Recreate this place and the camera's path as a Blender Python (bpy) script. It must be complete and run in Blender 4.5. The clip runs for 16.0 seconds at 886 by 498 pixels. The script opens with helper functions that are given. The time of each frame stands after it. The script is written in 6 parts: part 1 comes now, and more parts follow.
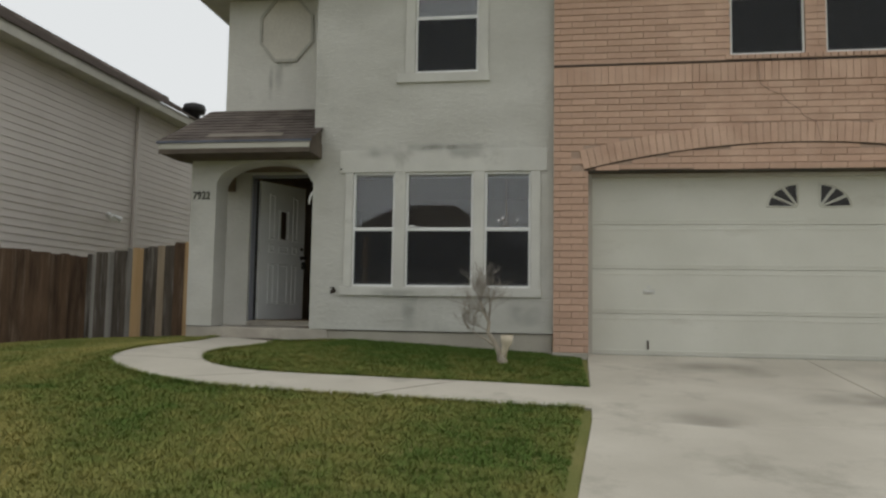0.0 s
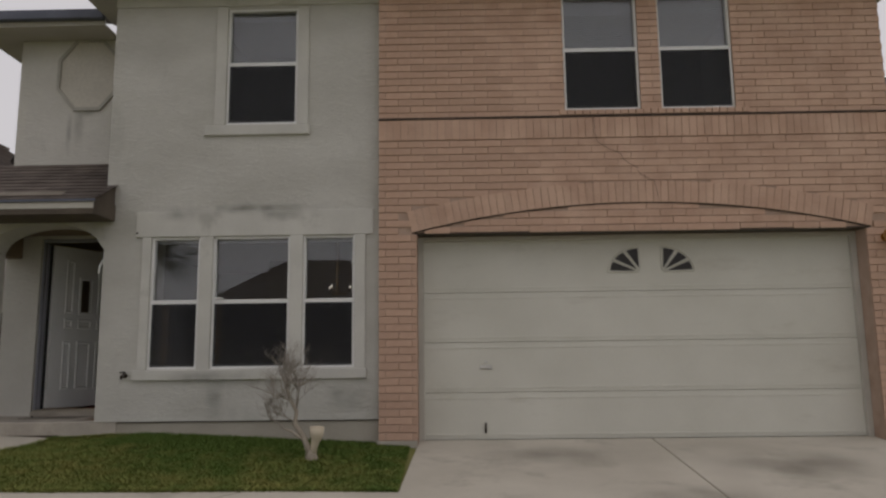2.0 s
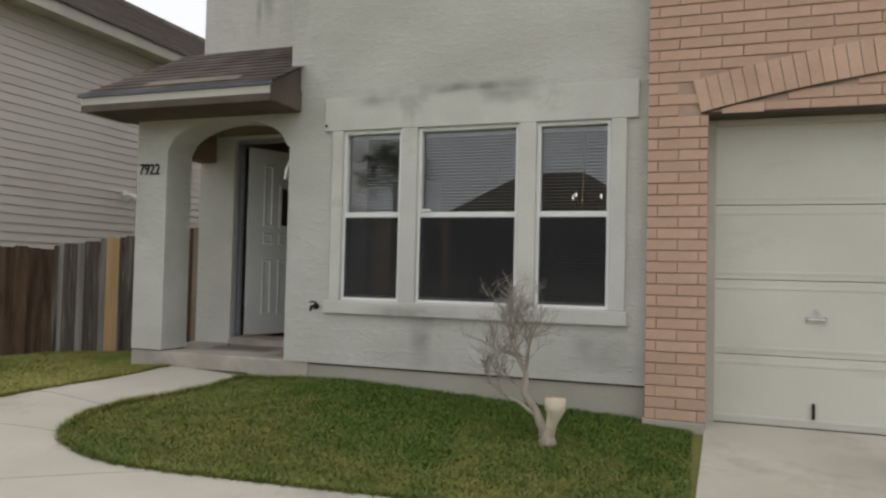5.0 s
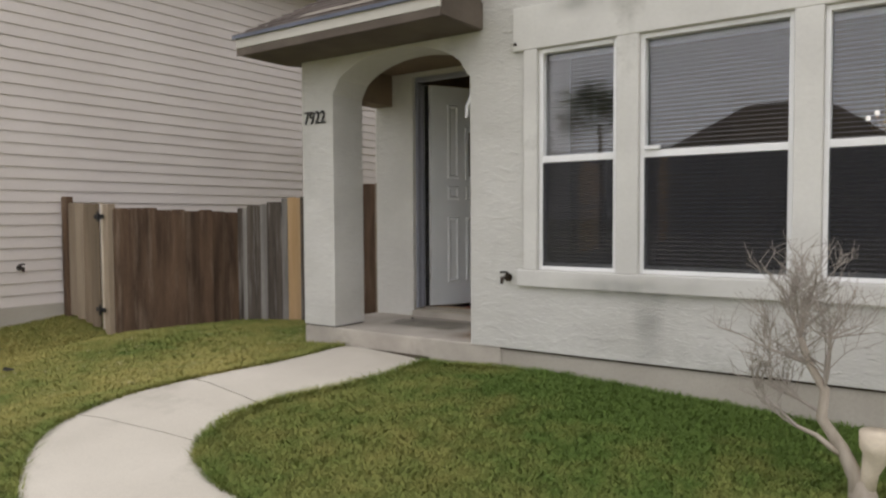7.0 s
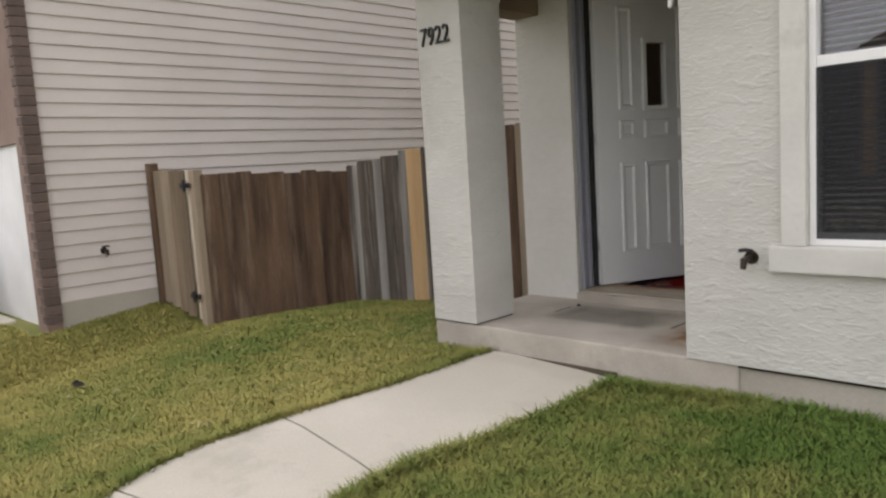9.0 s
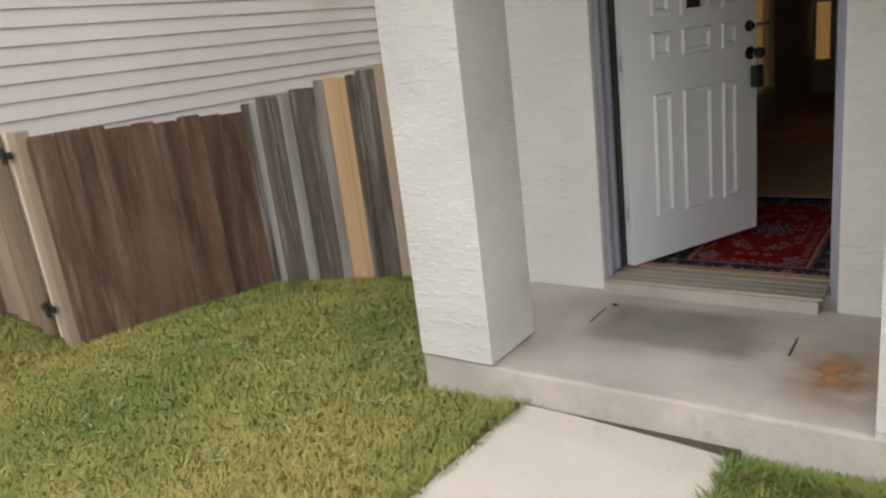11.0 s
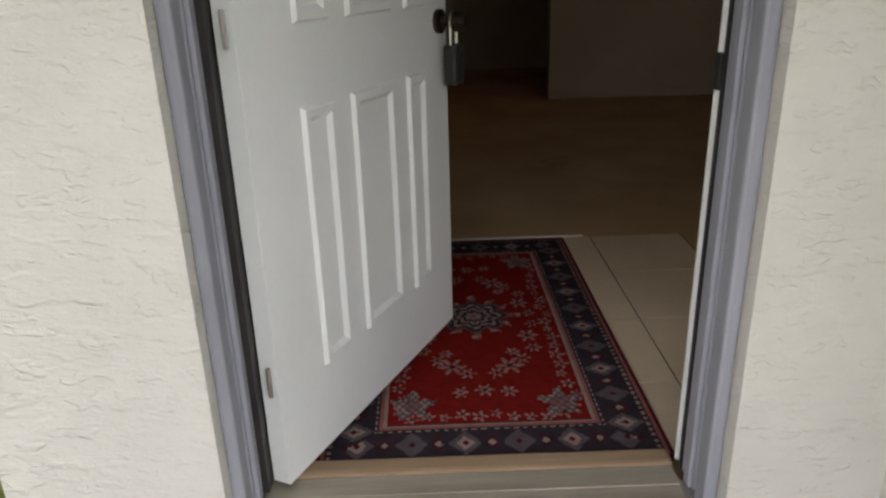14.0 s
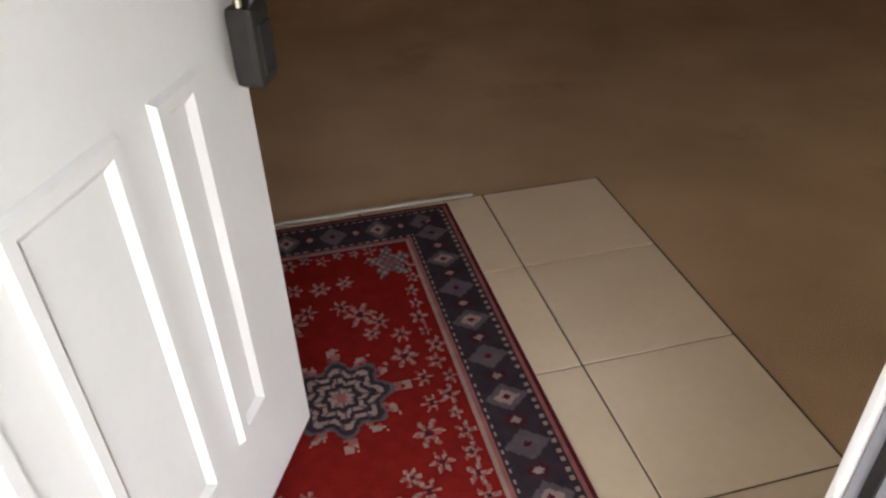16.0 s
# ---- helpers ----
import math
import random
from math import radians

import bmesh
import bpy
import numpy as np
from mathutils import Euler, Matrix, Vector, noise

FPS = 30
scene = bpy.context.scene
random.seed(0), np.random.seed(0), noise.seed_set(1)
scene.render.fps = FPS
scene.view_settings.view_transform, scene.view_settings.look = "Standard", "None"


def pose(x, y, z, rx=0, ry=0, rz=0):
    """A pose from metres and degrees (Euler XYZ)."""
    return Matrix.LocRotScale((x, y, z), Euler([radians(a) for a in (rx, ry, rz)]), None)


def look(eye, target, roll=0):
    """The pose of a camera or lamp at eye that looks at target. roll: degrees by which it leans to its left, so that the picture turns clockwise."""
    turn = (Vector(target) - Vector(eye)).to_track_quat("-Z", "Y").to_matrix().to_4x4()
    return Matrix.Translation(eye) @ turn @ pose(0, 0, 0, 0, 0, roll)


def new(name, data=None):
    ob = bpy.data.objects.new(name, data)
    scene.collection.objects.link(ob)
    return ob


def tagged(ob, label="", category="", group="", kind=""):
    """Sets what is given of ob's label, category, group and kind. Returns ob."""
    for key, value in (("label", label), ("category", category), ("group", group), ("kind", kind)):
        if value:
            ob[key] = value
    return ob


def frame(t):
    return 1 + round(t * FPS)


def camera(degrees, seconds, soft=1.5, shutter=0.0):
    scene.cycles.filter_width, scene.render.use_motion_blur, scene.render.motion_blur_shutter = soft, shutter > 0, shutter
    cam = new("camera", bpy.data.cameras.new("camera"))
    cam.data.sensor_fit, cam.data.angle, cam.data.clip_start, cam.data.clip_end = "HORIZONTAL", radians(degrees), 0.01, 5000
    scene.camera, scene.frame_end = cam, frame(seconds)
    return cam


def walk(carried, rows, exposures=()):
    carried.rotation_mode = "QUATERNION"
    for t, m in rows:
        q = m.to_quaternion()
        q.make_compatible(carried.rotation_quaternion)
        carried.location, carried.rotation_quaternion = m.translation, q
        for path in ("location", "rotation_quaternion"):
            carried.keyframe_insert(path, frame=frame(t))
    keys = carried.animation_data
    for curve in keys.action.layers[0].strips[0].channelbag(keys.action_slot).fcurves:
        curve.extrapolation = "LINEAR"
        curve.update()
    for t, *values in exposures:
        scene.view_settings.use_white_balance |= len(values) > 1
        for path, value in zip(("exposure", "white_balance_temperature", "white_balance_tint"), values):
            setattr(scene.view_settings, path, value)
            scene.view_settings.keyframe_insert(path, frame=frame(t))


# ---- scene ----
cam = camera(62.5, 16.0, soft=2.4)
PATH = [
    (0, (-0.40, -0.768, 1.177), (-0.69, 1.204, 1.335), 0.9),
    (0.5, (0.17, -0.42, 1.235), (0.08, 1.555, 1.52), 0.0),
    (1, (0.43, -0.261, 1.335), (0.44, 1.714, 1.651), -0.8),
    (1.5, (0.499, -0.063, 1.427), (0.506, 1.912, 1.738), -0.8),
    (2, (0.474, 0.283, 1.497), (0.44, 2.26, 1.795), -0.7),
    (2.5, (0.427, 0.66, 1.526), (0.341, 2.641, 1.787), -0.5),
    (3, (0.513, 1.052, 1.565), (0.304, 3.029, 1.782), 0.1),
    (3.5, (0.495, 1.477, 1.67), (0.155, 3.442, 1.825), 0.6),
    (6, (-0.355, 3.295, 1.689), (-1.257, 5.08, 1.68), 0.8),
    (6.5, (-0.467, 3.615, 1.769), (-1.505, 5.324, 1.707), 0.1),
    (7, (-0.607, 3.918, 1.77), (-1.763, 5.547, 1.684), -0.3),
    (7.5, (-0.789, 4.24, 1.813), (-2.054, 5.784, 1.687), -1.2),
    (8, (-1.092, 4.6, 1.807), (-2.449, 6.063, 1.661), -2.2),
    (8.5, (-1.466, 4.885, 1.794), (-2.876, 6.292, 1.625), -2.9),
    (11, (-3.272, 6.03, 2.16), (-4.426, 7.567, 1.607), -7.1),
    (11.5, (-3.524, 6.343, 2.098), (-4.521, 7.983, 1.538), -7.0),
    (12, (-3.777, 6.61, 2.108), (-4.53, 8.369, 1.525), -6.0),
    (12.5, (-3.988, 6.926, 2.09), (-4.471, 8.774, 1.496), -5.2),
    (13, (-4.123, 7.26, 2.075), (-4.38, 9.156, 1.49), -5.6),
    (13.5, (-4.255, 7.632, 2.016), (-4.309, 9.545, 1.435), -2.8),
    (14, (-4.259, 8.008, 2.043), (-4.231, 9.871, 1.315), -1.6),
    (14.5, (-4.25, 8.341, 2.041), (-4.151, 10.14, 1.172), 1.5),
    (15, (-4.168, 8.648, 2.053), (-4.075, 10.369, 1.038), 0.1),
    (15.5, (-4.103, 8.898, 2.101), (-3.953, 10.518, 0.938), -1.7),
    (16, (-4.168, 9.074, 2.123), (-3.783, 10.661, 0.968), -1.6),
]
EXPOSURES = [
    (0.0, -0.48, 6500, 8), (1.0, -0.9, 6650, 12), (2.0, -0.9, 6650, 17), (2.5, -0.65, 6600, 13), (3.0, -0.42, 6450, 8), (3.5, -0.53, 6400, 8), (6.0, 0.2, 6500, 14), (8.5, 0.40, 6500, 17), (11.0, 0.95, 6500, 17), (12.5, 1.3, 6500, 18),
    (13.5, 1.4, 6500, 16), (14.0, 1.56, 6450, 14), (14.5, 1.98, 6350, 12), (15.0, 2.0, 6250, 13), (15.5, 2.47, 6320, 15), (16.0, 3.08, 6450, 18),
]
walk(cam, [(t, look(e, a, r)) for t, e, a, r in PATH], EXPOSURES)

# ---- world and light: an overcast day ----
world = bpy.data.worlds.new("overcast_sky")
scene.world = world
world.use_nodes = True
wn, wl = world.node_tree.nodes, world.node_tree.links
sky = wn.new("ShaderNodeTexSky")
sky.sky_type, sky.sun_disc = "NISHITA", False
sky.sun_elevation, sky.sun_rotation = radians(78), radians(142)
sky.dust_density, sky.air_density = 3.0, 1.2
grey = wn.new("ShaderNodeHueSaturation")
grey.inputs["Saturation"].default_value = 0.10
wl.new(sky.outputs[0], grey.inputs["Color"])
# the cloud layer evens the sky out towards the horizon
cloud = wn.new("ShaderNodeMix")
cloud.data_type = "RGBA"
cloud.inputs["Factor"].default_value = 0.75
cloud.inputs["B"].default_value = (8.2, 8.35, 8.5, 1)
wl.new(grey.outputs[0], cloud.inputs["A"])
wl.new(cloud.outputs["Result"], wn["Background"].inputs[0])
wn["Background"].inputs[1].default_value = 0.15
sun_data = bpy.data.lights.new("sun", "SUN")
sun_data.energy, sun_data.angle, sun_data.color = 0.2, radians(60), (1.0, 0.97, 0.92)
sun = new("sun", sun_data)
sun.matrix_world = look((2.4, -3, 18), (0, 0, 0))


# daylight that the sky sends in through the front windows
bay_data = bpy.data.lights.new("bay_daylight", "AREA")
bay_data.shape, bay_data.size, bay_data.size_y, bay_data.energy, bay_data.color = "RECTANGLE", 2.2, 1.35, 2.5, (1.0, 0.89, 0.74)
bay = new("bay_daylight", bay_data)
bay.matrix_world = look((-1.77, 8.47, 2.14), (-1.77, 12.0, 1.4))


# ---- materials ----
def mat(name, a, b, scale=4.0, rough=0.8, bump=0.3, bump_scale=60.0, metallic=0.0, fine=0.15, stretch=(1, 1, 1),
        rand=0.0, relief=None, stain=None, stain_scale=1.0, stain_at=0.58, stain_stretch=(1, 1, 1), dist=0.004, spec=0.3):
    """Colour between a and b by broad noise, fine grain, optional stains of a third colour, and fine relief."""
    m = bpy.data.materials.new(name)
    m.use_nodes = True
    n, l = m.node_tree.nodes, m.node_tree.links
    p = n["Principled BSDF"]
    co = n.new("ShaderNodeTexCoord")
    mp = n.new("ShaderNodeMapping")
    mp.inputs["Scale"].default_value = stretch
    l.new(co.outputs["Object"], mp.inputs["Vector"])
    big = n.new("ShaderNodeTexNoise")
    big.inputs["Scale"].default_value, big.inputs["Detail"].default_value = scale, 5
    l.new(mp.outputs[0], big.inputs["Vector"])
    ramp = n.new("ShaderNodeMapRange")
    ramp.inputs["From Min"].default_value, ramp.inputs["From Max"].default_value = 0.3, 0.7
    l.new(big.outputs["Fac"], ramp.inputs["Value"])
    mix = n.new("ShaderNodeMix")
    mix.data_type = "RGBA"
    mix.inputs["A"].default_value, mix.inputs["B"].default_value = (*a, 1), (*b, 1)
    l.new(ramp.outputs[0], mix.inputs["Factor"])
    colour = mix.outputs["Result"]
    if stain:
        ms = n.new("ShaderNodeMapping")
        ms.inputs["Scale"].default_value = stain_stretch
        ms.inputs["Location"].default_value = (3.1, 1.7, 0.4)
        l.new(co.outputs["Object"], ms.inputs["Vector"])
        ns = n.new("ShaderNodeTexNoise")
        ns.inputs["Scale"].default_value, ns.inputs["Detail"].default_value = stain_scale, 7
        ns.inputs["Roughness"].default_value = 0.65
        l.new(ms.outputs[0], ns.inputs["Vector"])
        rs = n.new("ShaderNodeMapRange")
        rs.inputs["From Min"].default_value, rs.inputs["From Max"].default_value = stain_at, stain_at + 0.16
        rs.inputs["To Max"].default_value = 0.75
        l.new(ns.outputs["Fac"], rs.inputs["Value"])
        mx = n.new("ShaderNodeMix")
        mx.data_type = "RGBA"
        l.new(rs.outputs[0], mx.inputs["Factor"])
        l.new(colour, mx.inputs["A"])
        mx.inputs["B"].default_value = (*stain, 1)
        colour = mx.outputs["Result"]
    small = n.new("ShaderNodeTexNoise")
    small.inputs["Scale"].default_value, small.inputs["Detail"].default_value = bump_scale, 6
    l.new(mp.outputs[0], small.inputs["Vector"])
    hsv = n.new("ShaderNodeHueSaturation")
    grain = n.new("ShaderNodeMapRange")
    grain.inputs["To Min"].default_value, grain.inputs["To Max"].default_value = 1 - fine, 1 + fine
    l.new(small.outputs["Fac"], grain.inputs["Value"])
    value = grain.outputs[0]
    if rand:
        info = n.new("ShaderNodeObjectInfo")
        rr = n.new("ShaderNodeMapRange")
        rr.inputs["To Min"].default_value, rr.inputs["To Max"].default_value = 1 - rand, 1 + rand
        l.new(info.outputs["Random"], rr.inputs["Value"])
        geo = n.new("ShaderNodeNewGeometry")
        ri = n.new("ShaderNodeMapRange")
        ri.inputs["To Min"].default_value, ri.inputs["To Max"].default_value = 1 - rand, 1 + rand
        l.new(geo.outputs["Random Per Island"], ri.inputs["Value"])
        mul = n.new("ShaderNodeMath")
        mul.operation = "MULTIPLY"
        l.new(rr.outputs[0], mul.inputs[0])
        l.new(ri.outputs[0], mul.inputs[1])
        mul2 = n.new("ShaderNodeMath")
        mul2.operation = "MULTIPLY"
        l.new(mul.outputs[0], mul2.inputs[0])
        l.new(value, mul2.inputs[1])
        value = mul2.outputs[0]
    l.new(value, hsv.inputs["Value"])
    l.new(colour, hsv.inputs["Color"])
    l.new(hsv.outputs[0], p.inputs["Base Color"])
    p.inputs["Roughness"].default_value, p.inputs["Metallic"].default_value = rough, metallic
    p.inputs["Specular IOR Level"].default_value = spec
    if bump:
        bn = n.new("ShaderNodeBump")
        bn.inputs["Strength"].default_value, bn.inputs["Distance"].default_value = bump, dist
        height = small.outputs["Fac"]
        if relief:
            rl = n.new("ShaderNodeMapRange")
            rl.interpolation_type = "SMOOTHSTEP"
            rl.inputs["From Min"].default_value, rl.inputs["From Max"].default_value = relief
            l.new(height, rl.inputs["Value"])
            height = rl.outputs[0]
        l.new(height, bn.inputs["Height"])
        l.new(bn.outputs[0], p.inputs["Normal"])
    return m


def trowelled(m, coarse, depth):
    """Adds a hand-trowelled coat to a material: flat lapped dabs with sharp lower ledges, pits and fine sand."""
    n, l = m.node_tree.nodes, m.node_tree.links
    co = n.new("ShaderNodeTexCoord")
    mp = n.new("ShaderNodeMapping")
    mp.inputs["Scale"].default_value = (1, 1, 2.3)
    l.new(co.outputs["Object"], mp.inputs["Vector"])
    total = None
    for scale, detail, lo, hi, share in ((coarse, 3, .52, .64, 0.42), (coarse * 2.3, 3, .57, .64, 0.36), (coarse * 5, 4, .40, .68, 0.22), (160, 3, .3, .7, 0.05)):
        nz = n.new("ShaderNodeTexNoise")
        nz.inputs["Scale"].default_value, nz.inputs["Detail"].default_value, nz.inputs["Distortion"].default_value = scale, detail, 0.25
        l.new(mp.outputs[0], nz.inputs["Vector"])
        edge = n.new("ShaderNodeMapRange")
        edge.interpolation_type = "SMOOTHSTEP"
        edge.inputs["From Min"].default_value, edge.inputs["From Max"].default_value = lo, hi
        edge.inputs["To Max"].default_value = share
        l.new(nz.outputs["Fac"], edge.inputs["Value"])
        if total is None:
            total = edge.outputs[0]
        else:
            add = n.new("ShaderNodeMath")
            l.new(total, add.inputs[0])
            l.new(edge.outputs[0], add.inputs[1])
            total = add.outputs[0]
    bump = n.new("ShaderNodeBump")
    bump.inputs["Strength"].default_value, bump.inputs["Distance"].default_value = 1.0, depth
    l.new(total, bump.inputs["Height"])
    l.new(bump.outputs[0], n["Principled BSDF"].inputs["Normal"])
    return m


STUCCO = trowelled(mat("stucco", (0.475, 0.465, 0.42), (0.57, 0.56, 0.515), 1.3, 0.9, 0, 15, fine=0.05, stretch=(1, 1, 1.9),
                       stain=(0.37, 0.37, 0.33), stain_scale=1.1, stain_at=0.57, stain_stretch=(1.0, 1.0, 0.45)), 8.0, 0.0048)
# less stained stucco copy, its colour lightened to make up for porch shade
STUCCO_LIFTED = trowelled(mat("lifted_stucco", (0.57, 0.555, 0.505), (0.66, 0.645, 0.59), 1.3, 0.9, 0, 15, fine=0.05,
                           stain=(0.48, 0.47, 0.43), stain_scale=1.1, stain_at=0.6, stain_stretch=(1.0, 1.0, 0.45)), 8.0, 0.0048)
TRIM = mat("stucco_trim", (0.52, 0.51, 0.47), (0.62, 0.61, 0.56), 2.0, 0.85, 0.3, 40, fine=0.06,
           stain=(0.34, 0.33, 0.29), stain_scale=2.2, stain_at=0.6, dist=0.006)
BRICK = mat("brick_clay", (0.46, 0.30, 0.22), (0.56, 0.385, 0.29), 3.0, 0.9, 0.5, 70, rand=0.065, fine=0.16, dist=0.004)
MORTAR = mat("mortar", (0.36, 0.255, 0.195), (0.44, 0.325, 0.255), 6, 0.95, 0.4, 90)
GARAGE = mat("garage_door_paint", (0.55, 0.54, 0.47), (0.62, 0.61, 0.54), 1.2, 0.5, 0.15, 50, fine=0.04,
             stain=(0.46, 0.44, 0.37), stain_scale=1.4, stain_at=0.6, stain_stretch=(0.6, 1, 2), dist=0.002)
WHITE = mat("white_vinyl", (0.72, 0.72, 0.70), (0.80, 0.80, 0.78), 3, 0.45, 0.05, 40, fine=0.03)
DOOR = mat("door_paint", (0.70, 0.72, 0.71), (0.78, 0.79, 0.78), 2, 0.4, 0.12, 60, fine=0.03, stain=(0.58, 0.58, 0.55),
           stain_scale=3, stain_at=0.66, dist=0.002, spec=0.45)
JAMB = mat("door_jamb_paint", (0.215, 0.22, 0.255), (0.32, 0.325, 0.365), 3, 0.5, 0.2, 60, stretch=(1, 1, 0.2), fine=0.1,
           stain=(0.15, 0.14, 0.14), stain_scale=6, stain_at=0.6, stain_stretch=(2, 2, 0.4))
CONCRETE = mat("concrete", (0.44, 0.405, 0.335), (0.55, 0.51, 0.43), 1.1, 0.92, 0.35, 110, fine=0.13,
               stain=(0.32, 0.295, 0.24), stain_scale=1.3, stain_at=0.54)
SLAB = mat("porch_concrete", (0.33, 0.30, 0.255), (0.46, 0.42, 0.355), 2.6, 0.9, 0.35, 110, fine=0.12,
           stain=(0.26, 0.235, 0.195), stain_scale=1.7, stain_at=0.53)
SHINGLE = mat("roof_shingle", (0.075, 0.06, 0.05), (0.14, 0.115, 0.10), 3, 0.95, 0.6, 160, rand=0.18, fine=0.3)
FASCIA = mat("fascia_paint", (0.42, 0.40, 0.35), (0.52, 0.50, 0.44), 2, 0.7, 0.15, 50, fine=0.06, stretch=(0.3, 1, 1))
GUTTER = mat("gutter_metal", (0.09, 0.10, 0.13), (0.13, 0.14, 0.18), 3, 0.5, 0.1, 40)
SIDING = mat("vinyl_siding", (0.56, 0.51, 0.47), (0.615, 0.565, 0.525), 0.8, 0.65, 0.1, 60, fine=0.05, rand=0.02)
SIDING_FAR = mat("pale_siding", (0.62, 0.62, 0.58), (0.70, 0.70, 0.66), 0.8, 0.65, 0.1, 60, fine=0.05, rand=0.02)
FOUNDATION = mat("foundation", (0.34, 0.31, 0.26), (0.42, 0.39, 0.33), 1.5, 0.95, 0.3, 80, fine=0.12)
FENCE_GREY = mat("weathered_wood", (0.056, 0.045, 0.035), (0.13, 0.108, 0.086), 2.2, 0.9, 0.5, 30, stretch=(6, 6, 0.5), rand=0.2, fine=0.3, stain=(0.27, 0.25, 0.22), stain_scale=3, stain_at=0.53, stain_stretch=(7, 7, 0.35))
FENCE_PALE = mat("silvered_wood", (0.15, 0.14, 0.125), (0.30, 0.28, 0.25), 2.2, 0.9, 0.5, 30, stretch=(6, 6, 0.5), rand=0.12, fine=0.3)
FENCE_MID = mat("mid_brown_wood", (0.15, 0.115, 0.075), (0.23, 0.175, 0.12), 2.0, 0.85, 0.4, 30, stretch=(6, 6, 0.5), rand=0.1, fine=0.2)
# darkened board colour that paints the shade under the porch eave
EAVE_SHADE = mat("shaded_eave_board", (0.085, 0.068, 0.054), (0.14, 0.115, 0.09), 3, 0.85, 0.2, 50, fine=0.12)
# brown with the darkness under the porch put into its colour
PORCH_SHADE = mat("shaded_porch_brown", (0.17, 0.125, 0.085), (0.24, 0.18, 0.125), 2, 0.85, 0.25, 40, fine=0.08)
FENCE_BROWN = mat("brown_wood", (0.058, 0.036, 0.023), (0.145, 0.09, 0.055), 2.2, 0.9, 0.5, 30, stretch=(5, 5, 0.6), rand=0.17, fine=0.3, stain=(0.21, 0.155, 0.11), stain_scale=2.6, stain_at=0.53, stain_stretch=(5, 5, 0.4))
FENCE_NEW = mat("new_wood", (0.42, 0.27, 0.13), (0.54, 0.37, 0.20), 2.0, 0.8, 0.4, 30, stretch=(6, 6, 0.5), rand=0.12, fine=0.15)
FENCE_TAN = mat("tan_wood", (0.26, 0.20, 0.14), (0.36, 0.29, 0.21), 2.0, 0.85, 0.4, 30, stretch=(6, 6, 0.5), rand=0.12, fine=0.2)
BLACK = mat("black_iron", (0.012, 0.012, 0.012), (0.03, 0.028, 0.026), 8, 0.5, 0.2, 60)
BRONZE = mat("dark_bronze", (0.03, 0.024, 0.02), (0.07, 0.05, 0.035), 8, 0.35, 0.1, 60, metallic=0.8)
BRASS = mat("brass", (0.55, 0.38, 0.14), (0.70, 0.50, 0.22), 8, 0.25, 0.1, 60, metallic=1.0)
STEEL = mat("steel", (0.45, 0.44, 0.42), (0.60, 0.59, 0.56), 8, 0.35, 0.1, 60, metallic=1.0)
SADDLE = mat("worn_oak", (0.22, 0.145, 0.085), (0.34, 0.24, 0.15), 5, 0.6, 0.25, 50, stretch=(0.4, 4, 4), fine=0.15)
ALU = mat("threshold_aluminium", (0.36, 0.32, 0.25), (0.50, 0.45, 0.36), 6, 0.45, 0.25, 60, stretch=(0.3, 4, 4), metallic=0.5)
CARPET = mat("brown_carpet", (0.42, 0.282, 0.162), (0.54, 0.375, 0.225), 2.0, 1.0, 0.9, 260, fine=0.25,
             stain=(0.25, 0.165, 0.105), stain_scale=1.6, stain_at=0.6, dist=0.006, spec=0.05)
TILE = mat("cream_tile", (0.61, 0.49, 0.335), (0.69, 0.57, 0.41), 2.5, 0.35, 0.06, 40, rand=0.03, fine=0.05)
GROUT = mat("dark_grout", (0.05, 0.045, 0.04), (0.09, 0.08, 0.065), 8, 0.95, 0.2, 90)
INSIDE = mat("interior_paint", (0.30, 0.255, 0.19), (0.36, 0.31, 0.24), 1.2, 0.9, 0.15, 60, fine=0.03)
BLIND = mat("blind_slat", (0.58, 0.58, 0.58), (0.66, 0.66, 0.65), 3, 0.6, 0.0, 60, fine=0.03)
BARK = mat("pale_bark", (0.30, 0.26, 0.205), (0.45, 0.395, 0.325), 5, 0.9, 0.4, 60, stretch=(3, 3, 0.8))
TWIG = mat("dry_twig", (0.25, 0.22, 0.185), (0.36, 0.32, 0.275), 5, 0.9, 0.3, 60)
STUMP = mat("cut_wood", (0.55, 0.47, 0.35), (0.68, 0.60, 0.47), 6, 0.85, 0.3, 70)
EARTH = mat("thatch_and_earth", (0.15, 0.17, 0.045), (0.23, 0.215, 0.075), 1.5, 1.0, 0.8, 70, fine=0.3, dist=0.02)
DIRT = mat("dark_dirt", (0.045, 0.036, 0.026), (0.09, 0.074, 0.054), 12, 1.0, 0.6, 90, fine=0.3)
LEAF = mat("leaf", (0.03, 0.06, 0.02), (0.07, 0.11, 0.035), 2, 0.7, 0.1, 20, rand=0.3)
BRICK_FAR = mat("far_brick", (0.215, 0.15, 0.12), (0.275, 0.20, 0.165), 2, 0.9, 0.3, 40, fine=0.15)
TYRE = mat("tyre_rubber", (0.015, 0.015, 0.015), (0.03, 0.03, 0.03), 8, 0.8, 0.2, 60)
BULB = bpy.data.materials.new("lit_bulb")
BULB.use_nodes = True
BULB.node_tree.nodes["Principled BSDF"].inputs["Emission Color"].default_value = (1, 0.92, 0.78, 1)
BULB.node_tree.nodes["Principled BSDF"].inputs["Emission Strength"].default_value = 1.0
GLASS = bpy.data.materials.new("window_glass")
GLASS.use_nodes = True
gp = GLASS.node_tree.nodes["Principled BSDF"]
gp.inputs["Base Color"].default_value = (0.94, 0.95, 0.95, 1)
gp.inputs["Roughness"].default_value, gp.inputs["IOR"].default_value = 0.01, 1.44
